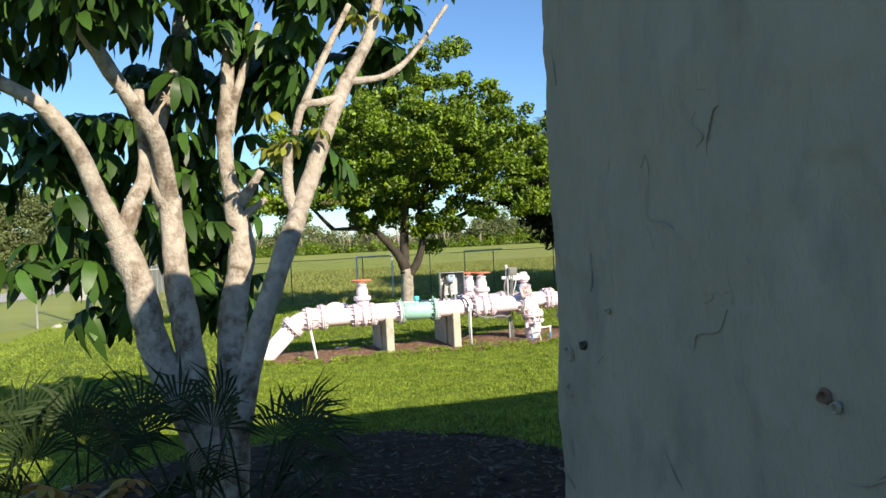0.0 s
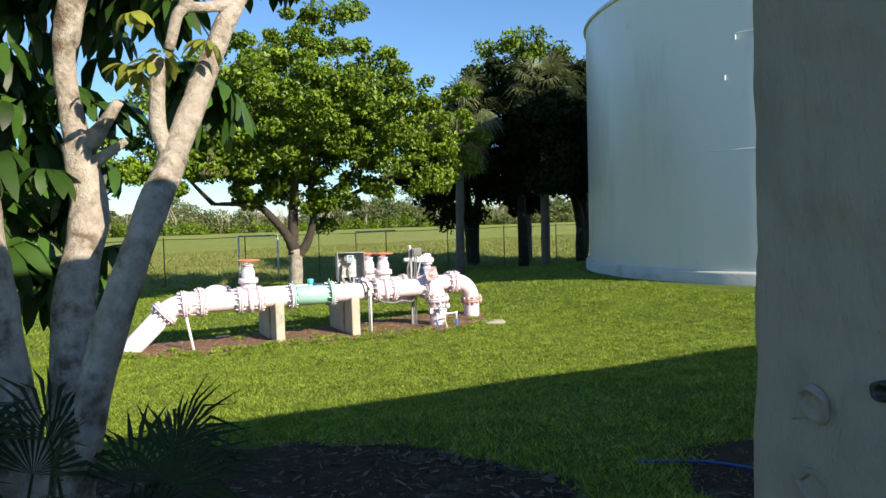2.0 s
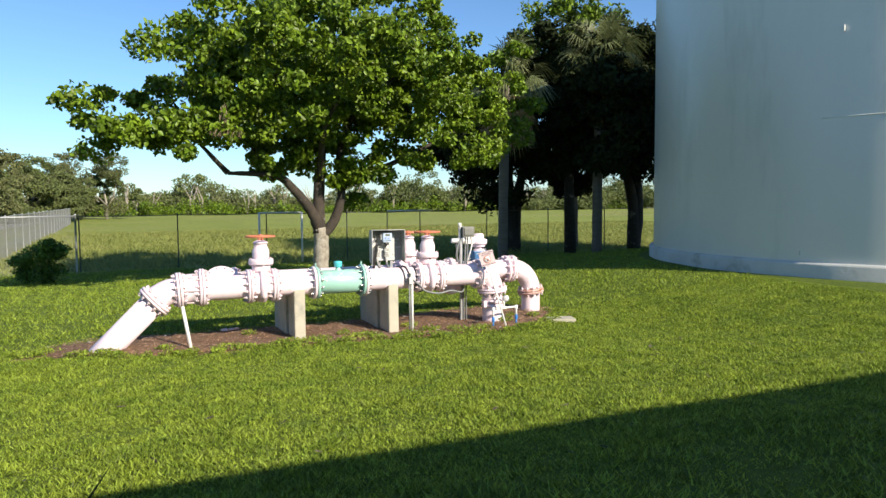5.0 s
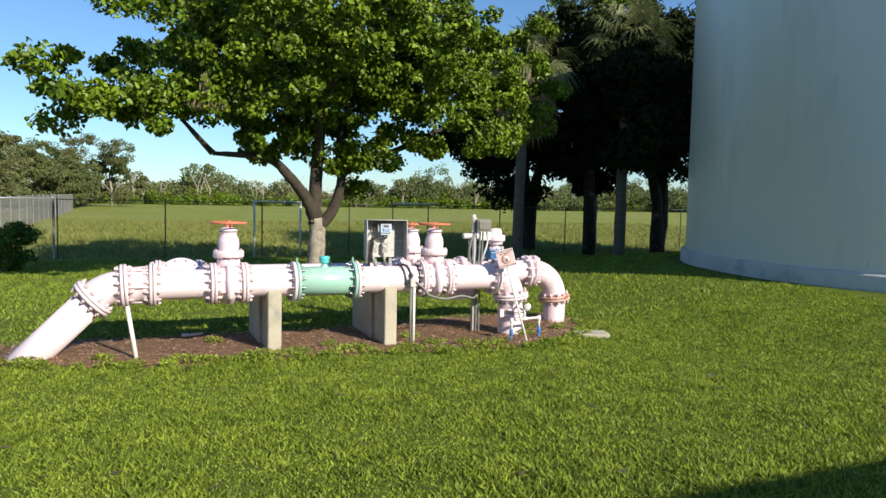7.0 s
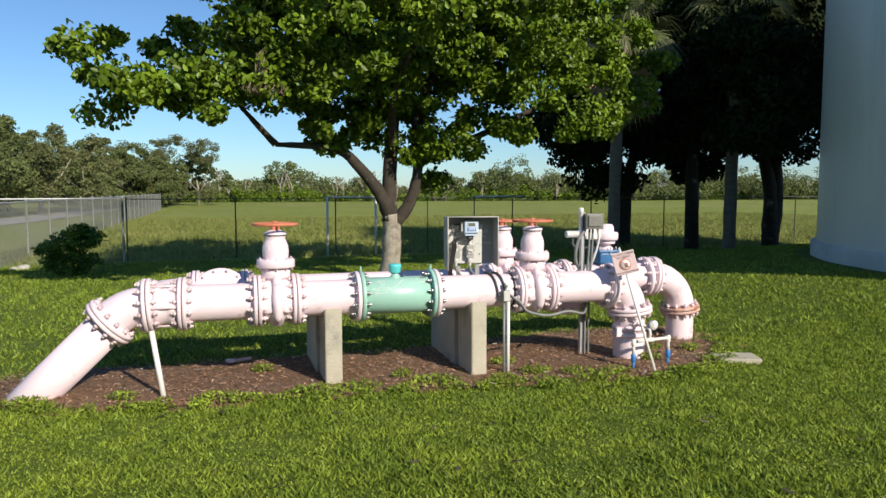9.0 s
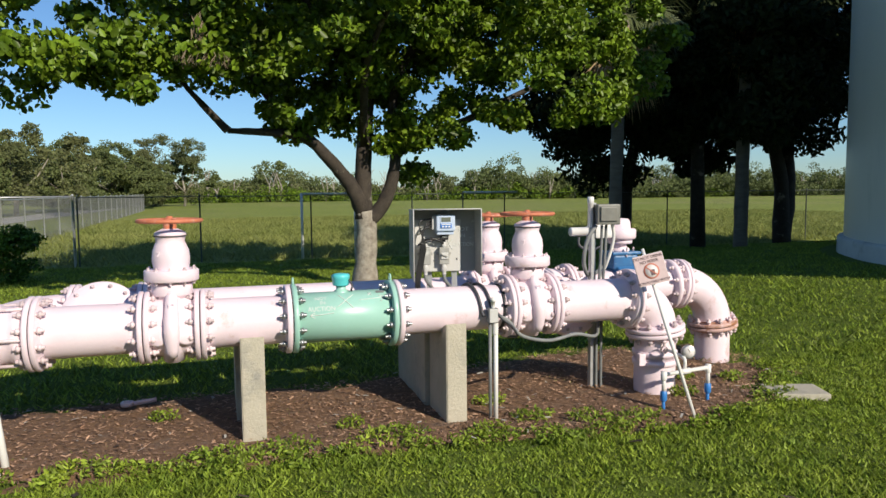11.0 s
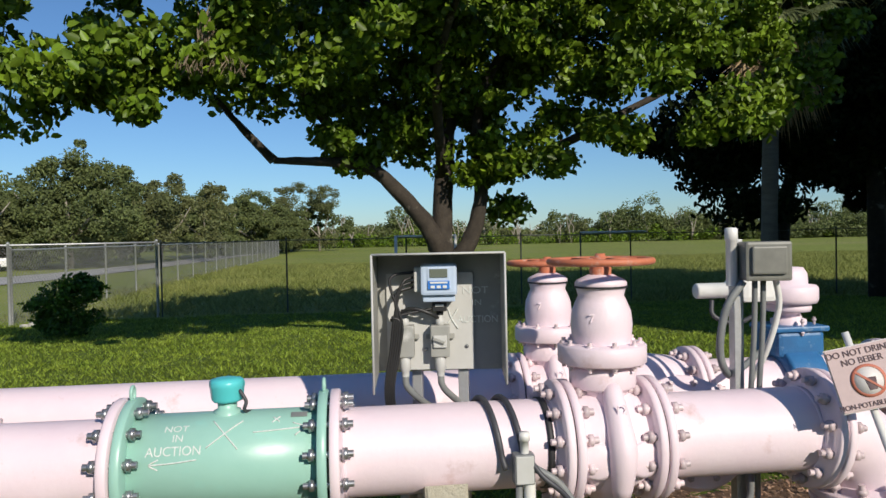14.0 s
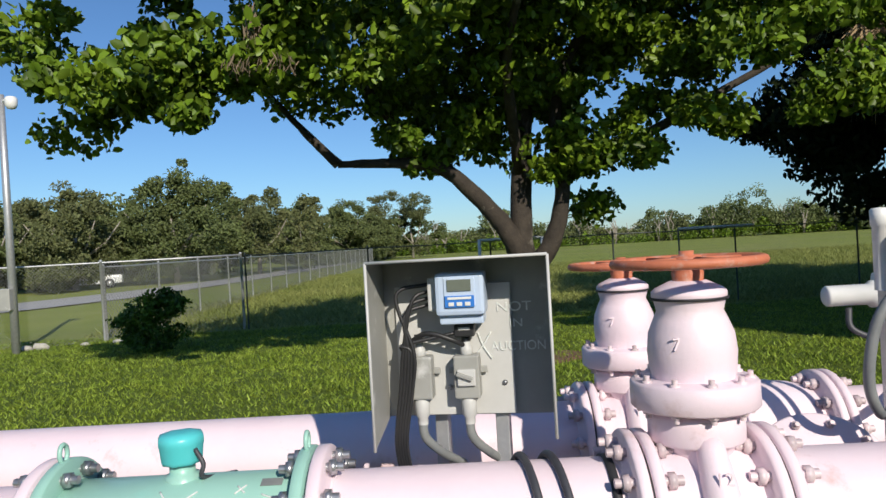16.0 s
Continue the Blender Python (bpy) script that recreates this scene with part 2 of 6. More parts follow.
def lathe(profile, m=Matrix(), n=32, bm=None, sharp=True):
    """Turns a profile of (radius, height) about the pose's z."""
    bm = bm or bmesh.new()
    rings = []
    for r, h in profile:
        if r < 1e-5:
            rings.append([bm.verts.new(m @ Vector((0, 0, h)))])
        else:
            rings.append([bm.verts.new(m @ Vector((r * math.cos(2 * math.pi * i / n), r * math.sin(2 * math.pi * i / n), h))) for i in range(n)])
    for a, b in zip(rings, rings[1:]):
        for i in range(n):
            j = (i + 1) % n
            q = [a[i % len(a)], a[j % len(a)], b[j % len(b)], b[i % len(b)]]
            q = list(dict.fromkeys(q))
            if len(q) > 2:
                f = bm.faces.new(q)
                f.smooth = True
    if sharp:
        for e in bm.edges:
            if len(e.link_faces) == 2 and e.calc_face_angle(0) > 0.6:
                e.smooth = False
    return bm


def tube(points, radii, n=10, bm=None, ends=True, wobble=0.0):
    """A tapered tube along points."""
    bm = bm or bmesh.new()
    pts = [Vector(p) for p in points]
    radii = radii if isinstance(radii, (list, tuple)) else [radii] * len(pts)
    up = None
    rings = []
    for i, p in enumerate(pts):
        d = (pts[min(i + 1, len(pts) - 1)] - pts[max(i - 1, 0)]).normalized()
        if up is None:
            up = d.orthogonal().normalized()
        up = (up - d * up.dot(d)).normalized()
        side = d.cross(up)
        ring = []
        for k in range(n):
            a = 2 * math.pi * k / n
            r = radii[i] * (1 + wobble * noise.noise(p * 7 + Vector((math.cos(a), math.sin(a), 0)) * 1.2))
            ring.append(bm.verts.new(p + (up * math.cos(a) + side * math.sin(a)) * r))
        rings.append(ring)
    for a, b in zip(rings, rings[1:]):
        for k in range(n):
            bm.faces.new((a[k], a[(k + 1) % n], b[(k + 1) % n], b[k])).smooth = True
    if ends:
        bm.faces.new(rings[0][::-1])
        bm.faces.new(rings[-1])
    return bm


def smooth_path(points, steps=6):
    """Catmull-Rom through the points."""
    p = [Vector(q) for q in points]
    p = [2 * p[0] - p[1], *p, 2 * p[-1] - p[-2]]
    out = []
    for i in range(1, len(p) - 2):
        for s in range(steps):
            t = s / steps
            out.append(0.5 * (2 * p[i] + (p[i + 1] - p[i - 1]) * t + (2 * p[i - 1] - 5 * p[i] + 4 * p[i + 1] - p[i + 2]) * t * t
                              + (3 * p[i] - p[i - 1] - 3 * p[i + 1] + p[i + 2]) * t ** 3))
    return out + [p[-2]]


def block(size, m=Matrix(), bevel=0.004, bm=None):
    b = bmesh.new()
    bmesh.ops.create_cube(b, size=1, matrix=Matrix.Diagonal((*size, 1)))
    if bevel:
        bmesh.ops.bevel(b, geom=b.edges[:], offset=bevel, segments=2, affect="EDGES", profile=0.6)
    b.transform(m)
    if bm is None:
        return b
    me = bpy.data.meshes.new("tmp")
    b.to_mesh(me)
    b.free()
    bm.from_mesh(me)
    bpy.data.meshes.remove(me)
    return bm


def text_mesh(text, height, place, squash=1.0):
    """The letters as a thin bmesh; place maps a flat (u, v, w) to a point."""
    cu = bpy.data.curves.new("letters", "FONT")
    cu.body, cu.size, cu.align_x, cu.align_y, cu.extrude = text, height * 1.38, "CENTER", "CENTER", 0.001
    tmp = new("letters", cu)
    bpy.context.view_layer.update()
    me = bpy.data.meshes.new_from_object(tmp.evaluated_get(bpy.context.evaluated_depsgraph_get()))
    bm = bmesh.new()
    bm.from_mesh(me)
    bpy.data.objects.remove(tmp)
    bpy.data.curves.remove(cu)
    for v in bm.verts:
        v.co = place(v.co.x * squash, v.co.y, v.co.z)
    return bm


def smoothstep(a, b, x):
    t = np.clip((x - a) / (b - a), 0, 1)
    return t * t * (3 - 2 * t)


TANK_C, TANK_R, TANK_H = (20.65, 16.5), 7.2, 8.1


def ground_z(x, y):
    """Height of the ground: a pad at the building that falls to the pipes, a mound round the tank, lower beyond the fence."""
    x, y = np.asarray(x, float), np.asarray(y, float)
    z = 0.76 * (1 - smoothstep(-3, 13.5, y))
    r = np.hypot(x - TANK_C[0], y - TANK_C[1])
    z = np.maximum(z, 0.4 * (1 - smoothstep(7.2, 13.0, r)))
    z = z - 0.15 * smoothstep(19, 30, y) + 0.07 * np.exp(-((x - 0.6) ** 2 + (y - 15) ** 2) / 0.8)
    return z + 0.012 * np.sin(x * 1.7 + y * 0.6) * np.cos(y * 1.3) * (1 - smoothstep(40, 80, y))


def gz(x, y):
    return float(ground_z(x, y))


# ---------- ground ----------
def strip(lo, hi, step, reach):
    core = np.arange(lo, hi + step / 2, step)
    far = np.geomspace(step * 2, reach, 24)
    return np.concatenate([lo - far[::-1], core, hi + far])


gx, gy = strip(-8, 26, 0.35, 900), strip(-4, 32, 0.35, 900)
XX, YY = np.meshgrid(gx, gy)
ZZ = ground_z(XX, YY)
nv, nu = XX.shape
idx = np.arange(nv * nu).reshape(nv, nu)
quads = np.stack([idx[:-1, :-1], idx[:-1, 1:], idx[1:, 1:], idx[1:, :-1]], -1).reshape(-1, 4)
ground = tagged(raw("ground", np.stack([XX, YY, ZZ], -1).reshape(-1, 3), quads, LAWN, smooth=True),
                "mown green lawn with a rough meadow beyond the fence", "lawn", kind="structure")
ground.data.materials.append(FIELD)
ground.data.polygons.foreach_set("material_index", (((YY[:-1, :-1] > 29.6) | (XX[:-1, :-1] < -5)).astype(np.int32)).ravel())


def patch(name, outline, material, lift, label, category, jag=0.15):
    """A bed that lies on the ground, with an uneven rim, falling to the lawn at its edge."""
    cx, cy = np.mean(outline, 0)
    pts = smooth_path([(*p, 0) for p in outline] + [(*outline[0], 0)], 10)[:-1]
    verts, faces, n, rings = [], [], len(pts), 26
    for k in range(rings + 1):
        f = k / rings
        for i, p in enumerate(pts):
            j = 1 + jag * noise.noise(Vector((p.x * 2.3, p.y * 2.3, 1))) * f
            x, y = cx + (p.x - cx) * f * j, cy + (p.y - cy) * f * j
            h = lift * (1 - smoothstep(0.8, 1.0, f)) - 0.008 * smoothstep(0.97, 1.0, f)
            verts.append((x, y, gz(x, y) + 0.004 + float(h) + 0.02 * lift / 0.05 * noise.noise(Vector((x * 5, y * 5, 0))) * (1 - f)))
    for k in range(rings):
        for i in range(n):
            j = (i + 1) % n
            faces.append((k * n + i, (k + 1) * n + i, (k + 1) * n + j, k * n + j))
    return tagged(raw(name, verts, faces, material, smooth=True), label, category, kind="structure")


PIPE_BED = [(-0.3, 15.2), (0.1, 14.6), (1.2, 14.42), (2.2, 14.3), (3.1, 14.22), (4.2, 14.2), (5.4, 14.12), (6.4, 13.98), (7.2, 14.2),
            (7.75, 14.8), (8.15, 15.5), (7.8, 16.2), (6.6, 16.5), (5.2, 16.15), (3.8, 15.95), (2.4, 16.0), (1.2, 15.9), (0.2, 15.75)]
TREE_BED = [(-2.6, 5.2), (-1.4, 3.6), (0.2, 3.1), (0.9, 3.6), (1.7, 4.4), (3.0, 5.0), (3.2, 6.2), (2.6, 7.6), (1.3, 8.5), (-0.2, 8.2), (-1.6, 7.4), (-2.4, 6.4)]
BARE = [(3.6, 4.2), (4.6, 3.9), (6.2, 4.2), (7.2, 5.0), (6.0, 5.7), (4.6, 5.9), (3.8, 5.3)]
patch("mulch_bed", PIPE_BED, MULCH, 0.03, "brown bark mulch bed under the pink pipes", "mulch bed", 0.3)
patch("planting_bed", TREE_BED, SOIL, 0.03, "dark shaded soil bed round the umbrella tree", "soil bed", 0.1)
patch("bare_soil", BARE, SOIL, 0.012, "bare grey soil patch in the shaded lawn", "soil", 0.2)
patch("tree_ring", [(4.9, 22.9), (5.3, 22.2), (6.1, 22.3), (6.6, 22.9), (6.0, 23.5), (5.2, 23.5)], MULCH, 0.02, "ring of brown mulch round a tree trunk", "mulch")


def inside(poly, x, y):
    res = np.zeros(x.shape, bool)
    px, py = np.array(poly, float).T
    for i in range(len(poly)):
        x0, y0, x1, y1 = px[i - 1], py[i - 1], px[i], py[i]
        cut = ((y0 > y) != (y1 > y)) & (x < (x1 - x0) * (y - y0) / (y1 - y0 + 1e-12) + x0)
        res ^= cut
    return res


rng = np.random.default_rng(5)


def blades(name, x0, x1, y0, y1, count, h, w, material, label, thin=None, skip=()):
    x, y = rng.uniform(x0, x1, count), rng.uniform(y0, y1, count)
    keep = np.ones(count, bool)
    for p in skip:
        keep &= ~inside(p, x, y) | (rng.random(count) < 0.05)
    keep &= np.hypot(x - TANK_C[0], y - TANK_C[1]) > TANK_R + 0.45
    x, y = x[keep], y[keep]
    n = len(x)
    tuft = np.sin(x * 9.1 + 2.2 * np.sin(y * 5.3)) * np.sin(y * 8.3 + 2.0 * np.sin(x * 4.7))
    patchy = 0.75 + 0.32 * tuft + 0.3 * np.sin(x * 2.1 + 1.3 * np.sin(y * 1.7)) * np.sin(y * 2.6 + np.sin(x * 1.9))
    hh = h * rng.uniform(0.45, 1.3, n) * np.maximum(patchy, 0.22)
    a, lean, b = rng.uniform(0, 6.283, n), rng.uniform(0.3, 1.7, n), rng.uniform(0, 6.283, n)
    z = ground_z(x, y)
    ww = w * rng.uniform(0.6, 1.3, n)
    p0 = np.stack([x - np.cos(a) * ww, y - np.sin(a) * ww, z - 0.004], -1)
    p1 = np.stack([x + np.cos(a) * ww, y + np.sin(a) * ww, z - 0.004], -1)
    p2 = np.stack([x + np.cos(b) * lean * hh, y + np.sin(b) * lean * hh, z + hh], -1)
    v = np.stack([p0, p1, p2], 1).reshape(-1, 3)
    return tagged(raw(name, v, np.arange(n * 3).reshape(-1, 3), material), label, "grass", kind="stuff")


SKIP = (PIPE_BED, TREE_BED, BARE)
blades("lawn_grass", -4, 13, 8.5, 15.5, 520000, 0.04, 0.0095, BLADE, "short green lawn grass blades in front of the pipes", skip=SKIP)
blades("lawn_grass", -4, 15, 2.6, 8.5, 170000, 0.06, 0.009, BLADE, "short green lawn grass in the building's shade", skip=SKIP)
blades("lawn_grass", -6, 22, 15.5, 29.6, 230000, 0.06, 0.011, BLADE, "green lawn grass behind the pipes", skip=SKIP)
blades("meadow_grass", -4.5, 46, 29.8, 62, 150000, 0.22, 0.022, FIELDBLADE, "tall yellow green meadow grass beyond the fence")


def scatter(name, poly, count, size, material, label, lift):
    px, py = np.array(poly).T
    x, y = rng.uniform(px.min(), px.max(), count), rng.uniform(py.min(), py.max(), count)
    k = inside([tuple(p) for p in poly], x, y)
    x, y = x[k], y[k]
    n = len(x)
    a, l = rng.uniform(0, 6.283, n), size * rng.uniform(0.4, 1.4, n)
    w = l * rng.uniform(0.15, 0.45, n)
    z = ground_z(x, y) + lift * rng.uniform(0.5, 1.2, n)
    c, s = np.cos(a), np.sin(a)
    tilt = rng.uniform(-0.3, 0.3, (n, 2))
    vs = []
    for u, v, up in ((-1, -1, 0), (1, -1, 0), (1, 1, 0), (-1, 1, 0)):
        vs.append(np.stack([x + u * l * c - v * w * s, y + u * l * s + v * w * c, z + u * l * tilt[:, 0] + v * w * tilt[:, 1] + 0.006], -1))
    return tagged(raw(name, np.stack(vs, 1).reshape(-1, 3), np.arange(4 * n).reshape(-1, 4), material), label, "mulch", kind="stuff")


scatter("bark_chips", PIPE_BED, 26000, 0.015, CHIP, "loose brown bark chips under the pipes", 0.04)
scatter("pale_chips", PIPE_BED, 420, 0.02, ROCK, "scattered pale chips and debris on the mulch", 0.045)
scatter("leaf_litter", TREE_BED, 6000, 0.035, LITTER, "dry grey fallen leaves on dark soil", 0.035)
scatter("leaf_litter", BARE, 900, 0.03, LITTER, "dry fallen leaves on bare soil", 0.015)

scatter("fallen_leaves", [(-3, 8.8), (9, 8.6), (10, 14), (-3, 14.2)], 170, 0.03, LITTER, "a few dry brown leaves on the lawn", 0.03)

# road beyond the side fence
near = smooth_path([(-26, 10, 0), (-16, 36, 0), (-10.5, 52, 0), (-8.5, 95, 0), (-7, 160, 0), (-4, 300, 0)], 8)
wide = smooth_path([(-33, 10, 0), (-22, 38, 0), (-14.5, 58, 0), (-12.5, 95, 0), (-11.5, 160, 0), (-10, 300, 0)], 8)
rv = [(p.x, p.y, gz(p.x, p.y) + 0.05) for p in near] + [(p.x, p.y, gz(p.x, p.y) + 0.05) for p in wide]
rn = len(near)
tagged(raw("road", rv, [(i, i + 1, rn + i + 1, rn + i) for i in range(rn - 1)], ROADM), "pale worn road beyond the side fence", "road", kind="structure")


# ---------- building ----------
def stucco_wall():
    bm = bmesh.new()
    ny, nz = 150, 220
    top, y0, y1 = 4.1, -6.0, 2.56
    grid = []
    for i in range(ny + 1):
        y = y1 - (y1 - y0) * (i / ny) ** 1.6
        col = []
        for k in range(nz + 1):
            z = 0.1 + (top - 0.1) * k / nz
            lump = noise.noise(Vector((2, y * 7, z * 6)))
            d = 0.012 * noise.noise(Vector((0, y * 5, z * 3.5))) - 0.012 * max(0.0, 1 - abs(lump) * 9) * max(0.0, noise.noise(Vector((5, y * 3, z * 3)))) + 0.006 * noise.noise(Vector((3, y * 17, z * 13))) + 0.003 * noise.noise(Vector((6, y * 40, z * 30)))
            round_in = 0.03 * max(0, 1 - (y1 - y) / 0.04) ** 2
            edge = 0.014 * noise.noise(Vector((9, 0, z * 5.5))) + 0.008 * noise.noise(Vector((9, 3, z * 21))) if i == 0 else 0
            col.append(bm.verts.new((1.235 + d + round_in, y + edge, z)))
        grid.append(col)
    for i in range(ny):
        for k in range(nz):
            bm.faces.new((grid[i][k], grid[i + 1][k], grid[i + 1][k + 1], grid[i][k + 1])).smooth = True
    return bm


building = thing("building", (7, -1, gz(7, -1)), "grey stucco utility building with chipped corner", "building", kind="structure")
part("wall_west", stucco_wall(), STUCCO, building, "rough cracked grey painted stucco")
part("wall_north", block((12.3, 0.3, 4.05), pose(7.42, 2.40, 2.08), 0.01), STUCCO, building)
part("wall_south", block((12.3, 0.3, 4.05), pose(7.42, -5.9, 2.08), 0.01), STUCCO, building)
part("wall_east", block((0.3, 8.0, 4.05), pose(13.7, -1.75, 2.08), 0.01), STUCCO, building)
part("roof", block((12.8, 8.9, 0.14), pose(7.5, -1.78, 4.1), 0.02), ROOFM, building)


def crack_line(points, w):
    return tube(smooth_path([(1.2345, y + 0.012 * noise.noise(Vector((y * 30, z * 30, 0))), z) for y, z in points], 5), w * 0.3, 5, wobble=1.2)


for pts, w in (([(2.47, 1.93), (2.38, 1.96), (2.3, 1.93), (2.22, 1.98)], 0.004), ([(2.49, 3.02), (2.47, 2.92), (2.45, 2.83)], 0.006),
               ([(2.35, 3.1), (2.25, 3.06), (2.2, 3.12)], 0.003), ([(2.52, 1.72), (2.46, 1.70), (2.44, 1.62)], 0.004),
               ([(1.98, 2.6), (1.94, 2.5), (1.97, 2.4), (1.93, 2.3)], 0.003), ([(1.6, 3.0), (1.5, 2.9), (1.47, 2.8), (1.42, 2.77)], 0.004),
               ([(1.42, 3.02), (1.36, 2.95), (1.31, 2.99)], 0.004), ([(1.8, 2.75), (1.76, 2.68), (1.7, 2.66)], 0.003),
               ([(2.0, 2.74), (1.9, 2.69), (1.86, 2.74)], 0.003), ([(1.66, 2.28), (1.64, 2.18)], 0.003), ([(2.1, 3.1), (2.0, 3.08), (1.97, 3.13)], 0.003)):
    part("crack", crack_line(pts, w), CRACK, building)


def chip(y, z, r, material, name="chipped_hole"):
    bm = lathe([(r * 1.25, -0.004), (r * 1.1, 0.008), (r * 0.8, 0.004), (r * 0.5, -0.003), (0, -0.004)], axis_m((1.229, y, z), (-1, 0, 0)), 18)
    for v in bm.verts:
        v.co += Vector((0, 1, 1)) * noise.noise(v.co * 40) * r * 0.5
    return part(name, bm, material, building)


# Raised bowl coloured black to paint the shade inside this hole.
chip(2.33, 2.0, 0.013, BLACK)
chip(2.43, 1.96, 0.018, STUCCO)
chip(2.43, 1.84, 0.02, STUCCO)
chip(1.39, 2.03, 0.012, RUST)
chip(1.365, 2.015, 0.009, CRACK)
chip(2.17, 2.12, 0.008, CRACK)
ridge_rng = np.random.default_rng(77)
for _ in range(48):
    y, z = ridge_rng.uniform(0.9, 2.5), ridge_rng.uniform(1.2, 3.6)
    a, ln = ridge_rng.uniform(-1.2, 1.2), ridge_rng.uniform(0.03, 0.11)
    pts = [(1.2355, y + k * ln * math.cos(a) + ridge_rng.normal() * 0.012, z + k * ln * math.sin(a) + ridge_rng.normal() * 0.012) for k in (-1, -0.3, 0.4, 1)]
    part("trowel_ridge", tube(smooth_path(pts, 4), [0.001 + 0.0016 * math.sin(math.pi * k / 12) for k in range(13)], 6, wobble=0.5), STUCCO, building)


# ---------- flanged pink pipework ----------
R, FR, YF, ZF, YR, ZR = 0.168, 0.242, 14.82, 0.827, 15.70, 0.79
bolt_bm = bmesh.new()
for h in (-0.058, 0.042):
    lathe([(0, h), (0.019, h), (0.019, h + 0.016), (0, h + 0.016)], Matrix(), 6, bolt_bm)
lathe([(0.011, -0.075), (0.011, 0.075)], Matrix(), 6, bolt_bm)
lathe([(0, 0.075), (0.011, 0.0749)], Matrix(), 6, bolt_bm)
lathe([(0.011, -0.0749), (0, -0.075)], Matrix(), 6, bolt_bm)
bolt_me = bpy.data.meshes.new("bolt")
bolt_bm.to_mesh(bolt_me)
bolt_bm.free()
bolt_me.materials.append(BOLT)
steel_me = bolt_me.copy()
steel_me.materials[0] = STEEL


def bolts(flange, centre, axis, radius=0.208, n=12, me=bolt_me, scale=1.2):
    m = axis_m(Vector(centre) - OFF[flange.name], axis)
    for k in range(n):
        a = 2 * math.pi * (k + 0.5) / n
        ob = new("bolt", me)
        ob.parent = flange
        ob.matrix_basis = m @ pose(radius * math.cos(a), radius * math.sin(a), 0, 0, 0, k * 17) @ Matrix.Scale(scale, 4)


def flange(owner, centre, axis, material=PINK, thick=0.036, r=FR, bolted=True, gasket=True, me=bolt_me):
    """A pair of raised-face flanges with a dark joint between them."""
    m = axis_m(centre, axis)
    t = thick
    prof = [(R * 0.98, -t - 0.02), (R + 0.02, -t - 0.018), (R + 0.03, -t), (r - 0.006, -t), (r, -t + 0.006), (r, -0.009), (r - 0.005, -0.004), (r - 0.03, -0.004),
            (r - 0.03, 0.004), (r - 0.005, 0.004), (r, 0.009), (r, t - 0.006), (r - 0.006, t), (R + 0.03, t), (R + 0.02, t + 0.018), (R * 0.98, t + 0.02)]
    f = part("flange", lathe(prof, m, 40), material, owner)
    if gasket:
        part("gasket", lathe([(r - 0.032, -0.003), (r - 0.014, -0.003), (r - 0.014, 0.003), (r - 0.032, 0.003)], m, 40), GASKET, f)
    if bolted:
        bolts(f, centre, axis, r - 0.036, me=me)
    return f


def spool(x0, x1, y, z, label, flanges, name="pipe_spool", material=PINK):
    t = thing(name, ((x0 + x1) / 2, y, z - R), label, "pipe", "flanged pipe spools")
    part("barrel", lathe([(R, x0), (R, x1)], Matrix.Translation((0, y, z)) @ pose(0, 0, 0, 0, 90, 0), 48), material, t)
    for x in flanges:
        flange(t, (x, y, z), (1, 0, 0))
    for x in (x0 + 0.055, x1 - 0.055):
        part("weld_bead", lathe([(R - 0.001, -0.007), (R + 0.004, -0.003), (R + 0.004, 0.003), (R - 0.001, 0.007)], axis_m((x, y, z), (1, 0, 0)), 48), material, t)
    return t


def elbow(points, label, f_in, f_out, material_out=PINK):
    p = smooth_path(points, 8)
    t = thing("pipe_elbow", points[-1], label, "pipe elbow", "pipe elbows")
    part("bend", tube(p, R + 0.004, 40, ends=False), PINK, t)
    for f, d, mt in ((0, (Vector(points[1]) - Vector(points[0])), PINK), (-1, (Vector(points[-1]) - Vector(points[-2])), material_out)):
        if (f == 0 and f_in) or (f == -1 and f_out):
            flange(t, points[f], d, mt)
    return t


def arc(c, r, a0, a1, y, n=7):
    return [(c[0] + r * math.cos(radians(a0 + (a1 - a0) * i / n)), y, c[1] + r * math.sin(radians(a0 + (a1 - a0) * i / n))) for i in range(n + 1)]


# front run
riser = thing("inclined_pipe", (0.6, YF, 0.0), "pink painted pipe rising at a slant from the ground", "pipe")
part("barrel", tube([(0.30, YF, -0.3), (1.295, YF, 0.69)], R, 48), PINK, riser)
elbow(arc((1.61, ZF - 0.45), 0.45, 135, 90, YF), "pink painted forty-five degree flanged pipe elbow", True, True)
coup = spool(1.61, 1.90, YF, ZF, "short pink pipe piece with tie rods between two flanges", (1.90,))
for a in range(0, 360, 60):
    dy, dz = 0.205 * math.cos(radians(a)), 0.205 * math.sin(radians(a))
    part("tie_rod", tube([(1.6, YF + dy, ZF + dz), (1.91, YF + dy, ZF + dz)], 0.011, 8), BOLT, coup)
part("sleeve", lathe([(R, -0.09), (R + 0.028, -0.085), (R + 0.03, -0.05), (R + 0.014, -0.03), (R + 0.014, 0.03), (R + 0.03, 0.05), (R + 0.028, 0.085), (R, 0.09)],
                     axis_m((1.755, YF, ZF), (1, 0, 0)), 40), PINK, coup)
spool(1.90, 2.56, YF, ZF, "pink painted pipe section", ())
spool(2.89, 3.50, YF, ZF, "pink painted pipe section beside a concrete pier", ())
spool(4.24, 5.14, YF, ZF, "pink painted pipe section with cables over it", ())
spool(5.49, 6.20, YF, ZF, "pink painted pipe section under a warning sign", ())
elbow(arc((6.20, ZF - 0.27), 0.27, 90, 0, YF), "pink flanged elbow turning down into the ground", True, True)
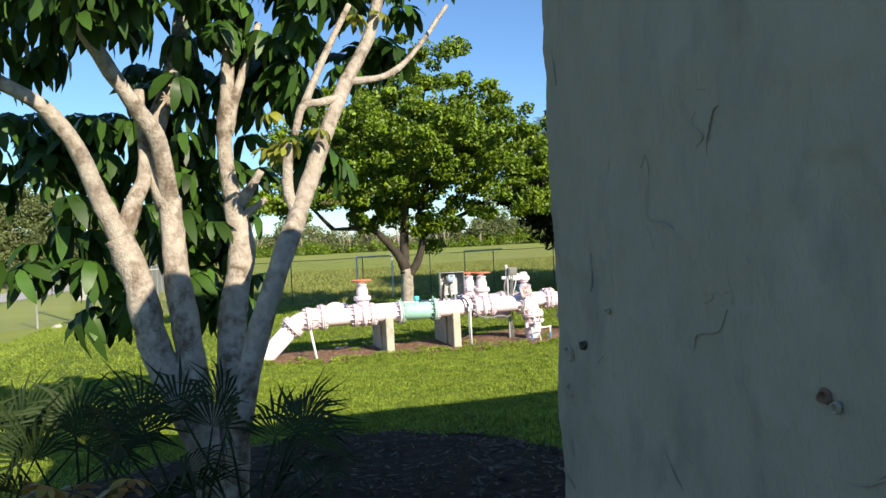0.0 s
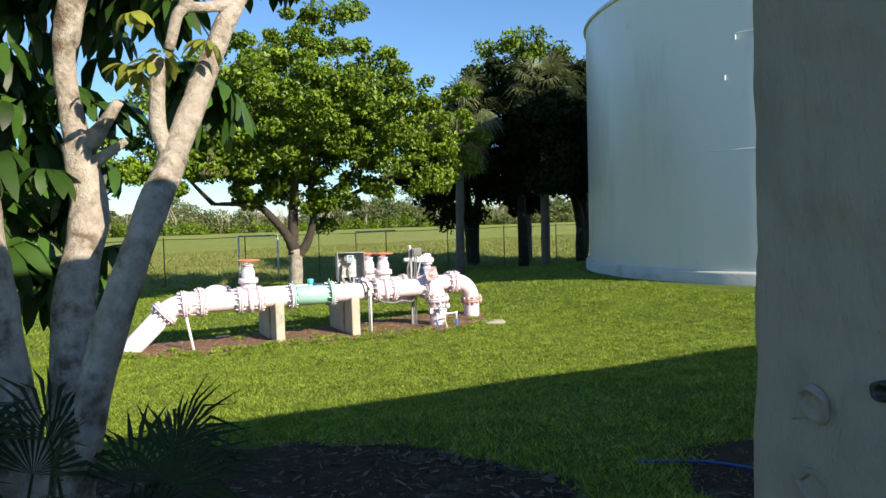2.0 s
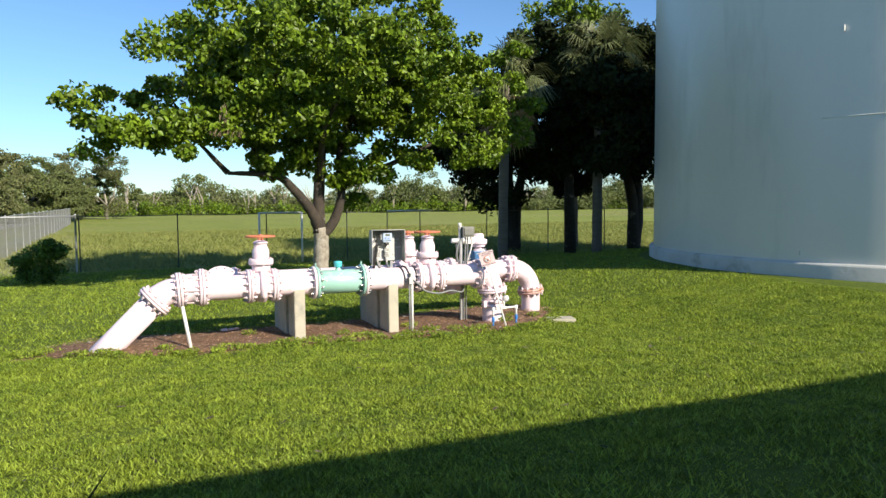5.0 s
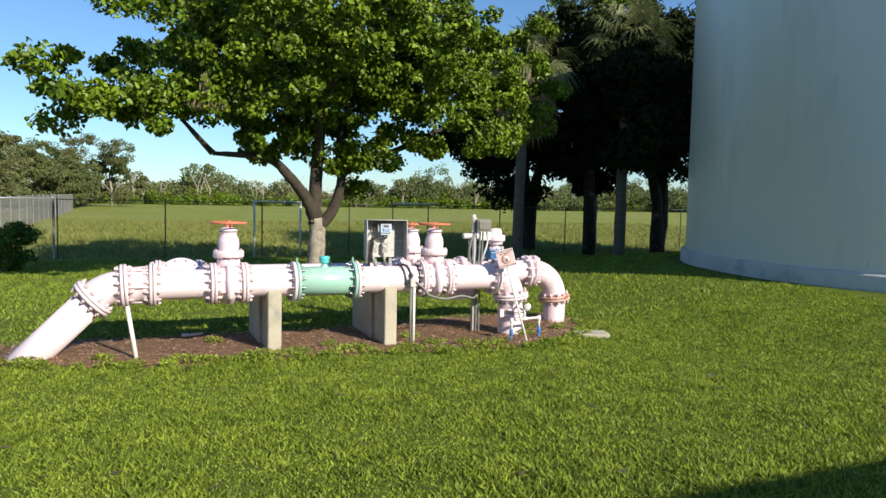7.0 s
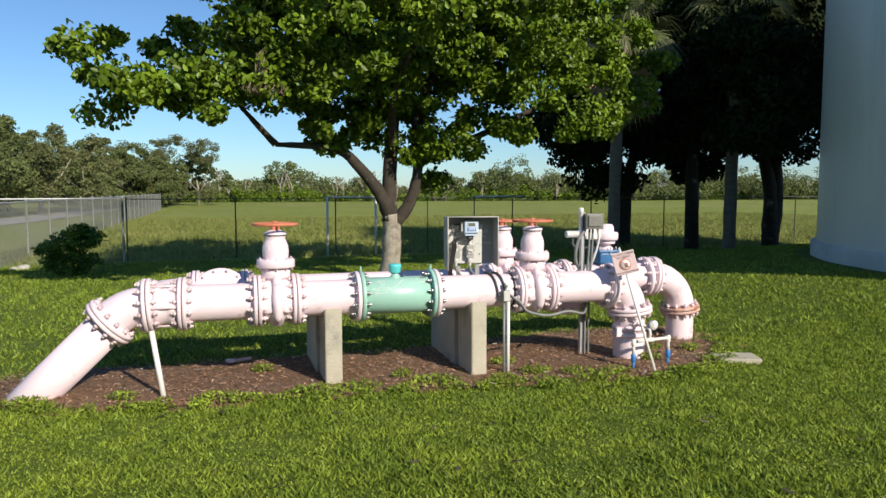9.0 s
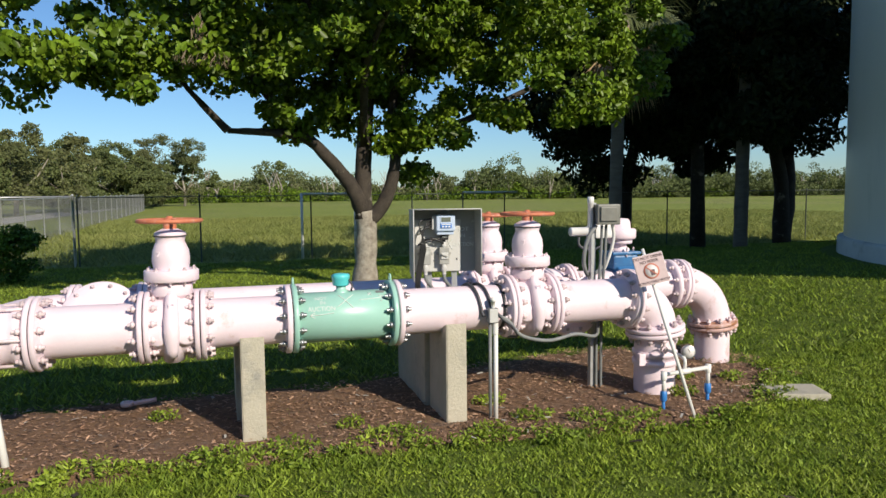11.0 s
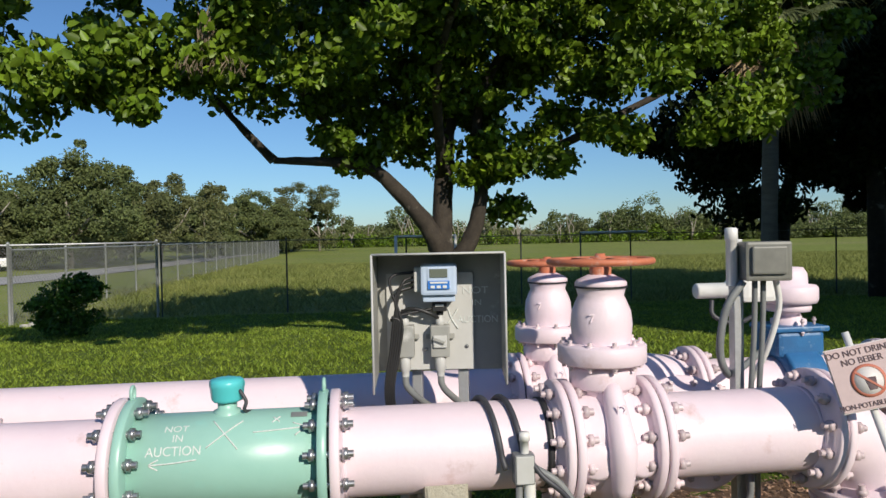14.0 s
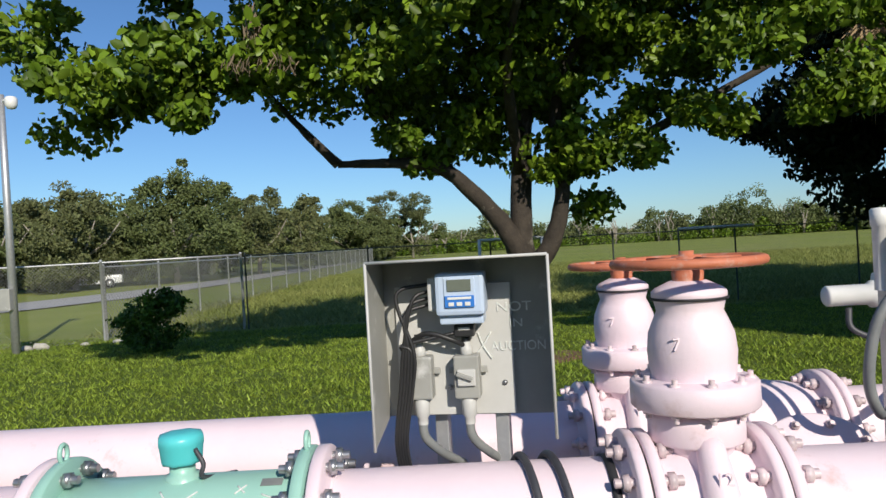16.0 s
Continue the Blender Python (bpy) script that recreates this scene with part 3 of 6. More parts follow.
down = thing("riser_pipe", (6.47, YF, 0), "pink riser pipe with a strap entering the mulch", "pipe", "riser pipes")
part("barrel", lathe([(R, -0.2), (R, 0.56)], Matrix.Translation((6.47, YF, 0)), 40), PINK, down)
part("saddle_strap", lathe([(R, 0.27), (R + 0.014, 0.272), (R + 0.014, 0.31), (R, 0.312), (R, 0.345), (R + 0.014, 0.347), (R + 0.014, 0.385), (R, 0.387)],
                           Matrix.Translation((6.47, YF, 0)), 40), PINK, down)
part("strap_lug", block((0.06, 0.05, 0.1), pose(6.29, YF - 0.08, 0.33), 0.008), PINK, down)
# rear run
elbow([(1.62, YF + 0.3, ZR), (1.62, YF + 0.5, ZR), (1.68, YF + 0.72, ZR), (1.84, YR - 0.02, ZR), (2.0, YR, ZR)], "pink elbow joining the two pipe runs", False, False)
part("branch", lathe([(R, 0.0), (R, 0.32)], axis_m((1.62, YF, ZR), (0, 1, 0)), 40), PINK, coup)
spool(2.38, 5.16, YR, ZR, "long pink painted pipe of the rear run", ())
spool(5.50, 5.66, YR, ZR, "pink painted pipe section of the rear run", ())
spool(6.06, 7.30, YR, ZR, "pink painted pipe section beside the blue valve", ())
elbow(arc((7.30, ZR - 0.42), 0.42, 90, 0, YR), "pink flanged elbow with a rusted lower flange", True, True, PINK_RUST)
rear_ring = thing("pipe_coupling", (7.24, YR, ZR - FR), "bolted pink restraint ring on a pipe end", "pipe coupling")
rr = part("ring", lathe([(R, -0.05), (FR - 0.02, -0.045), (FR, -0.03), (FR, 0.0), (FR - 0.02, 0.012), (R, 0.015)], axis_m((7.21, YR, ZR), (1, 0, 0)), 36), PINK, rear_ring)
bolts(rr, (7.21, YR, ZR), (1, 0, 0), 0.215, 10)
down2 = thing("riser_pipe", (7.72, YR, 0), "pink riser pipe with rust at its top flange", "pipe", "riser pipes")
part("barrel", lathe([(R, -0.2), (R, 0.42)], Matrix.Translation((7.72, YR, 0)), 40), PINK, down2)


def gate_valve(x, y, z):
    t = thing("gate_valve", (x, y, z - 0.2), "pink cast gate valve with an orange handwheel", "gate valve", "gate valves")
    b = lathe([(R, -0.16), (R + 0.015, -0.13), (0.2, -0.09), (0.21, 0.0), (0.2, 0.09), (R + 0.015, 0.13), (R, 0.16)], axis_m((x, y, z), (1, 0, 0)), 36)
    part("body", b, PINK, t)
    flange(t, (x - 0.175, y, z), (1, 0, 0))
    flange(t, (x + 0.175, y, z), (1, 0, 0))
    # flattened wedge housing
    w = lathe([(0.0, z - 0.235), (0.14, z - 0.225), (0.2, z - 0.12), (0.222, z), (0.2, z + 0.09), (0.15, z + 0.17), (0.118, z + 0.24)], Matrix.Translation((x, y, 0)), 32)
    for v in w.verts:
        v.co.x = x + (v.co.x - x) * 0.48
    part("wedge_housing", w, PINK, t)
    rib = tube(smooth_path([(x, y - 0.1, z + 0.23), (x, y - 0.185, z + 0.1), (x, y - 0.226, z), (x, y - 0.2, z - 0.17)], 4), [0.036, 0.04, 0.043, 0.046, 0.048, 0.05, 0.051, 0.052, 0.052, 0.05, 0.046, 0.04, 0.03], 12)
    part("rib", rib, PINK, t)
    for s in (-1, 1):
        part("side_boss", lathe([(0.07, -0.03), (0.07, 0.03), (0.055, 0.04), (0, 0.042)], axis_m((x + s * 0.085, y - 0.17, z - 0.03), (s * 0.2, -1, 0)), 20), PINK, t)
    part("neck", lathe([(0.1, z + 0.14), (0.104, z + 0.205), (0.126, z + 0.212), (0.131, z + 0.22), (0.131, z + 0.285), (0.126, z + 0.292), (0.11, z + 0.296)], Matrix.Translation((x, y, 0)), 32), PINK, t)
    bf = part("bonnet_flange", lathe([(0.11, z + 0.306), (0.168, z + 0.308), (0.174, z + 0.314), (0.174, z + 0.376), (0.168, z + 0.383), (0.11, z + 0.387)], Matrix.Translation((x, y, 0)), 40), PINK, t)
    bolts(bf, (x, y, z + 0.345), (0, 0, 1), 0.149, 10, scale=0.78)
    part("joint", lathe([(0.1, z + 0.28), (0.118, z + 0.295), (0.118, z + 0.32), (0.1, z + 0.33)], Matrix.Translation((x, y, 0)), 28), PINK, t)
    part("bonnet", lathe([(0.112, z + 0.37), (0.112, z + 0.39), (0.118, z + 0.42), (0.121, z + 0.46), (0.116, z + 0.51), (0.1, z + 0.55), (0.09, z + 0.572), (0.098, z + 0.605), (0.102, z + 0.61),
                          (0.102, z + 0.625), (0.092, z + 0.635), (0.05, z + 0.655), (0, z + 0.656)], Matrix.Translation((x, y, 0)), 40), PINK, t)
    part("packing_ring", lathe([(0.099, z + 0.604), (0.1055, z + 0.604), (0.1055, z + 0.611), (0.099, z + 0.611)], Matrix.Translation((x, y, 0)), 36), GASKET, t)
    h = z + 0.708
    wheel = part("handwheel", lathe([(0.182, h), (0.186, h - 0.01), (0.198, h - 0.014), (0.209, h - 0.01), (0.213, h), (0.209, h + 0.01), (0.198, h + 0.014), (0.186, h + 0.01), (0.182, h)], Matrix.Translation((x, y, 0)), 44, sharp=False), ORANGE, t, "orange painted cast handwheel")
    for a in (20, 110, 200, 290):
        d = Vector((math.cos(radians(a)), math.sin(radians(a)), 0))
        part("spoke", tube([Vector((x, y, h)) + d * 0.02, Vector((x, y, h)) + d * 0.195], [0.014, 0.009], 8), ORANGE, wheel)
    part("hub", lathe([(0.04, h - 0.07), (0.044, h - 0.03), (0.036, h - 0.012), (0.045, h), (0.04, h + 0.016), (0.02, h + 0.018), (0.02, h + 0.03), (0, h + 0.03)], Matrix.Translation((x, y, 0)), 20), ORANGE, wheel)
    part("cast_number", text_mesh("12", 0.036, lambda u, v, w: Vector((x + u, y - 0.207 - w * 2, z + 0.16 + v))), PINK, t)
    part("cast_number", text_mesh("7", 0.035, lambda u, v, w: Vector((x - 0.07 + u, y - 0.097 - w * 2, z + 0.49 + v))), PINK, t)
    return t


gv = gate_valve(5.315, YF, ZF)
copy_thing(gv, pose(2.725, YF, ZF - 0.2))
copy_thing(gv, pose(5.33, YR, ZR - 0.2))


def check_valve(x, y, z, label, drop=0.015):
    t = thing("check_valve", (x, y, z - 0.2), label, "check valve", "check valves")
    part("body", lathe([(R, -0.24), (R + 0.02, -0.2), (0.205, -0.1), (0.212, 0.02), (0.2, 0.12), (R + 0.01, 0.2), (R, 0.24)], axis_m((x, y, z), (1, 0, 0)), 36), PINK, t)
    flange(t, (x - 0.24, y, z), (1, 0, 0))
    flange(t, (x + 0.24, y, z), (1, 0, 0))
    d = Vector((-0.03, -0.86, 0.5)).normalized()
    c = Vector((x, y - 0.49, z - drop))
    cov = part("cover", lathe([(0.13, -0.3), (0.17, -0.15), (0.19, -0.034), (0.258, -0.032), (0.264, -0.026), (0.264, -0.003), (0.258, 0.0), (0.258, 0.004), (0.264, 0.007), (0.264, 0.024), (0.258, 0.03), (0.17, 0.034), (0.13, 0.046), (0, 0.056)], axis_m(c, d), 44), PINK, t)
    bolts(cov, c, d, 0.226, 12, scale=0.8)
    return t


check_valve(5.86, YR, ZR, "pink swing check valve with a bolted round cover", 0.07)
check_valve(2.22, YR, ZR, "pink swing check valve behind the front pipe", -0.06)

# green meter body
fm = thing("flow_meter", (3.87, YF, ZF - FR), "green enamelled magnetic flow meter with chalk writing", "flow meter")
body = part("body", lathe([(0.15, 3.50), (0.178, 3.52), (0.178, 4.22), (0.15, 4.24)], Matrix.Translation((0, YF, ZF)) @ pose(0, 0, 0, 0, 90, 0), 48), TEAL, fm)
for x, s in ((3.50, 1), (4.24, -1)):
    f = part("flange", lathe([(0.17, 0.0), (FR - 0.004, 0.0), (FR, 0.004), (FR, 0.03), (FR - 0.004, 0.034), (0.17, 0.036)], axis_m((x + 0.006 * s, YF, ZF), (s, 0, 0)), 44), TEAL, fm)
    bolts(f, (x, YF, ZF), (1, 0, 0), 0.207, 12, steel_me)
    part("lifting_eye", tube([(x + 0.02 * s, YF + 0.02 * math.cos(a) , ZF + FR + 0.018 + 0.026 * math.sin(a)) for a in np.linspace(-1.2, 4.4, 14)], 0.007, 8), TEAL, f)
    g = part("pipe_flange", lathe([(R, -0.05), (R + 0.03, -0.036), (FR - 0.004, -0.036), (FR, -0.03), (FR, -0.004), (FR - 0.004, 0.0), (0.17, 0.0)], axis_m((x - 0.004 * s, YF, ZF), (s, 0, 0)), 44), PINK, fm)
hd = Matrix.Translation((3.86, YF, -0.018))
head = part("junction_head", lathe([(0.032, 1.02), (0.032, 1.06), (0.056, 1.065), (0.06, 1.075), (0.064, 1.115), (0.066, 1.12), (0.066, 1.135), (0.06, 1.146), (0.03, 1.152), (0, 1.152)], hd, 8), TURQ, fm, "turquoise plastic junction head")
part("pedestal", lathe([(0.05, 1.0), (0.05, 1.03), (0.036, 1.035), (0.036, 1.06)], hd, 20), TEAL, fm)
part("cable", tube(smooth_path([(3.91, YF - 0.03, 1.09), (3.935, YF - 0.04, 1.05), (3.93, YF - 0.03, 1.01), (3.98, YF + 0.1, 0.98)], 6), 0.007, 8), CABLE, fm)
part("name_plate", block((0.06, 0.03, 0.002), pose(4.13, YF - 0.06, ZF + 0.1695, 20, 0, 0), 0.0005), GREYPVC, fm)


def on_barrel(x0, a0, r=0.1792):
    """Maps flat letters on to the green barrel at the angle a0 from the top towards the walker."""
    return lambda u, v, w: Vector((x0 + u, YF - (r + w * 0.5) * math.sin(a0 - v / r), ZF + (r + w * 0.5) * math.cos(a0 - v / r)))


def chalk(strokes, place, owner):
    for s in strokes:
        part("chalk_stroke", tube([place(u, v, 0.0) for u, v in smooth_path3(s)], 0.003, 5), CHALK, owner)


def smooth_path3(s):
    return [(p.x, p.y) for p in smooth_path([(u, v, 0) for u, v in s], 6)]


part("chalk_word", text_mesh("NOT", 0.028, on_barrel(3.70, 0.62)), CHALK, body)
part("chalk_word", text_mesh("IN", 0.028, on_barrel(3.71, 0.84)), CHALK, body)
part("chalk_word", text_mesh("AUCTION", 0.034, on_barrel(3.70, 1.1), 0.9), CHALK, body)
chalk([[(-0.06, -0.05), (0.0, 0.0), (0.06, 0.055)], [(-0.045, 0.06), (0.0, 0.0), (0.05, -0.06)]], on_barrel(3.87, 0.78), body)
chalk([[(-0.08, 0.0), (0.0, 0.004), (0.08, 0.012)], [(-0.05, 0.018), (-0.08, 0.0), (-0.05, -0.018)]], on_barrel(3.70, 1.34), body)
chalk([[(-0.08, -0.005), (0.0, 0.0), (0.1, 0.008)], [(0.06, 0.03), (0.1, 0.008), (0.07, -0.025)], [(-0.015, 0.035), (0.012, 0.065)], [(-0.012, 0.063), (0.012, 0.037)]], on_barrel(4.05, 0.75), body)


# piers
def pier(x, y0, y1, yp, zp, top, label):
    """A concrete upright with a rounded saddle for the pipe."""
    bm = bmesh.new()
    prof = [(y0, -0.3), (y1, -0.3), (y1, top)]
    for k in range(9):
        a = radians(15 - k * 210 / 8)
        yy, zz = yp + (R + 0.004) * math.cos(a), zp + (R + 0.004) * math.sin(a)
        if y0 < yy < y1 and zz < top:
            prof.append((yy, zz))
    prof.append((y0, top))
    loops = []
    for dx in (-0.078, 0.078):
        loops.append([bm.verts.new((x + dx, yy, zz)) for yy, zz in prof])
    bm.faces.new(loops[0])
    bm.faces.new(loops[1][::-1])
    for i in range(len(prof)):
        j = (i + 1) % len(prof)
        bm.faces.new((loops[0][j], loops[0][i], loops[1][i], loops[1][j]))
    bmesh.ops.recalc_face_normals(bm, faces=bm.faces)
    bmesh.ops.bevel(bm, geom=[e for e in bm.edges if e.calc_length() > 0.1], offset=0.007, segments=2, affect="EDGES")
    for v in bm.verts:
        v.co += Vector((noise.noise(v.co * 9), noise.noise(v.co * 8 + Vector((5, 0, 0))), 0)) * 0.004
    return tagged(part("concrete_pier", bm, CONC), label, "pier", "concrete piers")


for px in (3.225, 4.66):
    pier(px, 14.60, 15.05, YF, ZF, 0.755, "weathered tan concrete pier under the front pink pipe")
    pier(px - 0.03, 15.075, 15.98, YR, ZR, 0.72, "weathered tan concrete pier under the rear pink pipe")

prop = thing("pipe_prop", (1.72, 14.66, 0), "white painted steel prop leaning under the pipe", "prop")
part("tube", tube([(1.74, 14.64, -0.05), (1.63, 14.74, 0.66)], 0.024, 14), WHITEPVC, prop)
part("cap", lathe([(0.034, -0.01), (0.034, 0.015), (0, 0.016)], axis_m((1.632, 14.738, 0.65), (-0.15, 0.1, 0.98)), 14), WHITEPVC, prop)

# instrument shield with the transmitter
BX = Matrix.Translation((4.665, 14.805, 1.335)) @ pose(0, 0, 0, 0, 0, -7)
shield = thing("instrument_shield", (4.63, 14.95, 1.08), "open grey sheet metal instrument shield on struts", "instrument box")
W, H, D = 0.515, 0.49, 0.22


def sheet(pts, th, owner, name, material=GREYBOX):
    bm = bmesh.new()
    vs = [bm.verts.new(BX @ Vector(p)) for p in pts]
    f = bm.faces.new(vs)
    r = bmesh.ops.extrude_face_region(bm, geom=[f])
    nrm = f.normal if f.normal.length else Vector((0, 1, 0))
    f.normal_update()
    bmesh.ops.translate(bm, verts=[v for v in r["geom"] if isinstance(v, bmesh.types.BMVert)], vec=f.normal * th)
    bmesh.ops.recalc_face_normals(bm, faces=bm.faces)
    return part(name, bm, material, owner)


w2, h2 = W / 2, H / 2
sheet([(-w2, D, -h2), (w2, D, -h2), (w2, D, h2), (-w2, D, h2)], 0.004, shield, "back_sheet")
sheet([(-w2, 0, -h2 - 0.05), (-w2, D, -h2), (-w2, D, h2), (-w2, 0, h2)], 0.004, shield, "side_sheet")
sheet([(w2, 0, -h2 - 0.02), (w2, D, -h2), (w2, D, h2), (w2, 0, h2)], 0.004, shield, "side_sheet")
sheet([(-w2, 0, h2), (w2, 0, h2), (w2, D, h2), (-w2, D, h2)], 0.004, shield, "top_sheet")
for a, b in (((-w2, 0, -h2 - 0.05), (-w2, 0, h2)), ((w2, 0, -h2 - 0.02), (w2, 0, h2)), ((-w2, 0, h2), (w2, 0, h2))):
    part("folded_edge", tube([BX @ Vector(a), BX @ Vector(b)], 0.0045, 6), GREYPLATE, shield)
part("backplate", block((0.36, 0.004, 0.4), BX @ pose(-0.04, D - 0.012, -0.04), 0.001), GREYPLATE, shield)
for x, z in ((-0.06, -0.155), (0.11, -0.145), (-0.03, -0.155)):
    part("screw", lathe([(0.008, 0), (0.008, 0.006), (0, 0.008)], BX @ axis_m((x, D - 0.014, z), (0, -1, 0)), 8), STEEL, shield)
for x, yb in ((4.6, 15.095), (4.79, 15.045)):
    part("strut", block((0.042, 0.04, 1.5), pose(x, yb, 0.6, 0, 0, -15), 0.003), GALV, shield)

tx = thing("transmitter", BX @ Vector((-0.0, D - 0.02, 0.1)), "pale blue flow transmitter with display on the backplate", "transmitter")
M = BX @ pose(0.0, D - 0.09, 0.14)
part("case", block((0.145, 0.11, 0.125), M, 0.012), METERBLUE, tx)
part("side_gland_block", block((0.03, 0.08, 0.1), M @ pose(-0.085, 0.02, 0.0), 0.005), GREYPLATE, tx)
part("bezel", block((0.09, 0.006, 0.082), M @ pose(0, -0.056, 0.006), 0.002), METERBLUE, tx)
part("display", block((0.07, 0.004, 0.034), M @ pose(0, -0.061, 0.026), 0.001), LCD, tx)
part("keypad", block((0.086, 0.004, 0.034), M @ pose(0, -0.0605, -0.021), 0.001), BLUEPANEL, tx)
for k in (-1, 0, 1):
    part("key", block((0.016, 0.003, 0.011), M @ pose(k * 0.024, -0.064, -0.028), 0.001), WHITEPVC, tx)
part("label_bar", block((0.07, 0.002, 0.007), M @ pose(0, -0.0635, -0.011), 0.0005), WHITEPVC, tx)
part("lower_cover", block((0.13, 0.085, 0.03), M @ pose(0, 0.01, -0.075), 0.006), METERBLUE, tx)
part("data_port", block((0.06, 0.05, 0.035), M @ pose(0.0, 0.03, -0.115), 0.004), BLACK, tx)
part("port_label", block((0.035, 0.002, 0.008), M @ pose(0.0, 0.004, -0.108), 0.0005), WHITEPVC, tx)

for x, lab in ((-0.145, "grey switch box with a conduit gland"), (0.0, "grey disconnect switch with a raised handle")):
    sw = thing("switch_box", BX @ Vector((x, D - 0.02, -0.19)), lab, "switch box", "switch boxes")
    part("case", block((0.078, 0.06, 0.13), BX @ pose(x, D - 0.047, -0.115), 0.006), GREYBOX, sw)
    part("gland", lathe([(0.016, 0), (0.019, 0.004), (0.019, 0.02), (0.013, 0.03), (0.013, 0.045), (0, 0.046)], BX @ pose(x, D - 0.05, -0.05), 12), GREYPLATE, sw)
    part("gland_nut", lathe([(0.014, 0.04), (0.014, 0.065), (0, 0.066)], BX @ pose(x, D - 0.05, -0.05), 12), BLACK, sw)
    part("conduit_fitting", lathe([(0.02, 0), (0.023, -0.005), (0.023, -0.05), (0.016, -0.06), (0.016, -0.08)], BX @ pose(x, D - 0.05, -0.18), 14), GREYPLATE, sw)
    part("conduit", tube([BX @ p for p in smooth_path([(x, D - 0.05, -0.24), (x + 0.005, D - 0.05, -0.3), (x + 0.05, D - 0.01, -0.36), (x + 0.1, D + 0.08, -0.42)], 6)], 0.014, 12), GREYPVC, sw)
    for dx in (-0.048, 0.048):
        part("ear", block((0.022, 0.01, 0.02), BX @ pose(x + dx, D - 0.03, -0.1), 0.003), GREYBOX, sw)
    if x == 0.0:
        part("handle_plate", block((0.055, 0.012, 0.05), BX @ pose(x, D - 0.083, -0.115), 0.004), GREYPLATE, sw)
        part("handle", block((0.05, 0.014, 0.012), BX @ pose(x - 0.005, D - 0.094, -0.11, 0, 20, 0), 0.003), GREYBOX, sw)
for k, (xa, za) in enumerate(((-0.1, 0.15), (-0.1, 0.13), (-0.1, 0.11), (-0.02, 0.02), (-0.1, 0.17))):
    pts = [(xa, D - 0.07, za), (-0.15 - 0.012 * k, D - 0.1, za - 0.03), (-0.185 + 0.008 * k, D - 0.1, -0.03), (-0.2 + 0.009 * k, D - 0.09, -0.14), (-0.225 + 0.008 * k, D - 0.08, -0.3), (-0.22 + 0.008 * k, D - 0.05, -0.42)]
    tagged(part("cable", tube([BX @ p for p in smooth_path(pts, 8)], 0.006, 8), BLACK), "black signal cable hanging inside the instrument shield", "cable", "shield cables")
tagged(part("cable", tube([BX @ p for p in smooth_path([(-0.2, D - 0.05, -0.03), (-0.12, D - 0.08, 0.02), (-0.04, D - 0.08, 0.0), (0.0, D - 0.05, -0.03), (0.0, D - 0.05, -0.06)], 8)], 0.008, 8), BLACK),
       "black power cable looping to the switch box", "cable", "shield cables")
bp = lambda cx, cz: (lambda u, v, w: BX @ Vector((cx + u, D - 0.016 - w, cz + v)))
part("chalk_word", text_mesh("NOT", 0.03, bp(0.148, 0.085), 1.2), CHALK, shield)
part("chalk_word", text_mesh("IN", 0.026, bp(0.153, 0.035), 1.2), CHALK, shield)
part("chalk_word", text_mesh("AUCTION", 0.03, bp(0.157, -0.035), 0.9), CHALK, shield)
chalk([[(-0.03, -0.036), (0, 0), (0.026, 0.04)], [(-0.014, 0.04), (0.0, 0.0), (0.026, -0.042)]], bp(0.048, -0.03), shield)

# junction-box post
post = thing("junction_post", (6.06, 15.09, 0), "galvanised strut post with conduits and a junction box", "junction post")
part("strut", block((0.045, 0.045, 1.75), pose(6.04, 15.11, 0.73, 0, 0, 5), 0.003), GALV, post)
part("vent_pipe", lathe([(0.024, 1.40), (0.024, 1.60), (0.028, 1.602), (0.028, 1.65), (0.023, 1.657), (0, 1.659)], Matrix.Translation((6.0, 15.07, 0)), 18), WHITEPVC, post)
jb = part("junction_box", block((0.195, 0.115, 0.17), pose(6.12, 15.01, 1.51, 0, 0, -12), 0.012), DARKBOX, post, "weathered dark grey junction box")
part("lid", block((0.145, 0.02, 0.12), pose(6.105, 14.946, 1.515, 0, 0, -12), 0.008), DARKBOX, jb)
for x, dy in ((6.085, 0.0), (6.13, 0.01)):
    part("conduit", tube(smooth_path([(x, 15.03 + dy, 1.42), (x, 15.04 + dy, 1.2), (x - 0.015, 15.05 + dy, 0.9), (x - 0.02, 15.07, 0.5), (x - 0.02, 15.07, -0.05)], 6), 0.012, 10), GREYPVC, post)
part("flexible_conduit", tube(smooth_path([(6.03, 15.03, 1.42), (5.95, 15.03, 1.3), (5.93, 15.05, 1.12), (6.0, 15.12, 1.0), (6.2, 15.4, 0.95), (6.42, 15.55, 1.02)], 8), 0.017, 12), GREYPVC, post)
part("flexible_conduit", tube(smooth_path([(6.18, 15.03, 1.44), (6.22, 15.07, 1.3), (6.19, 15.12, 1.1), (6.16, 15.2, 0.95)], 8), 0.014, 12), WHITEPVC, post)

# blue valve with its actuator
bv = thing("butterfly_valve", (6.66, YR, ZR - FR), "blue valve with a pink electric actuator on top", "valve")
part("body", lathe([(0.17, -0.1), (0.235, -0.095), (0.24, -0.08), (0.24, 0.08), (0.235, 0.095), (0.17, 0.1)], axis_m((6.66, YR, ZR), (1, 0, 0)), 36), BLUEVALVE, bv)
part("bonnet_block", block((0.26, 0.24, 0.14), pose(6.66, YR, 1.04), 0.025), BLUEVALVE, bv)
top = part("top_plate", block((0.3, 0.27, 0.03), pose(6.66, YR, 1.12), 0.01), BLUEVALVE, bv)
bolts(top, (6.66, YR, 1.13), (0, 0, 1), 0.125, 6, scale=0.6)
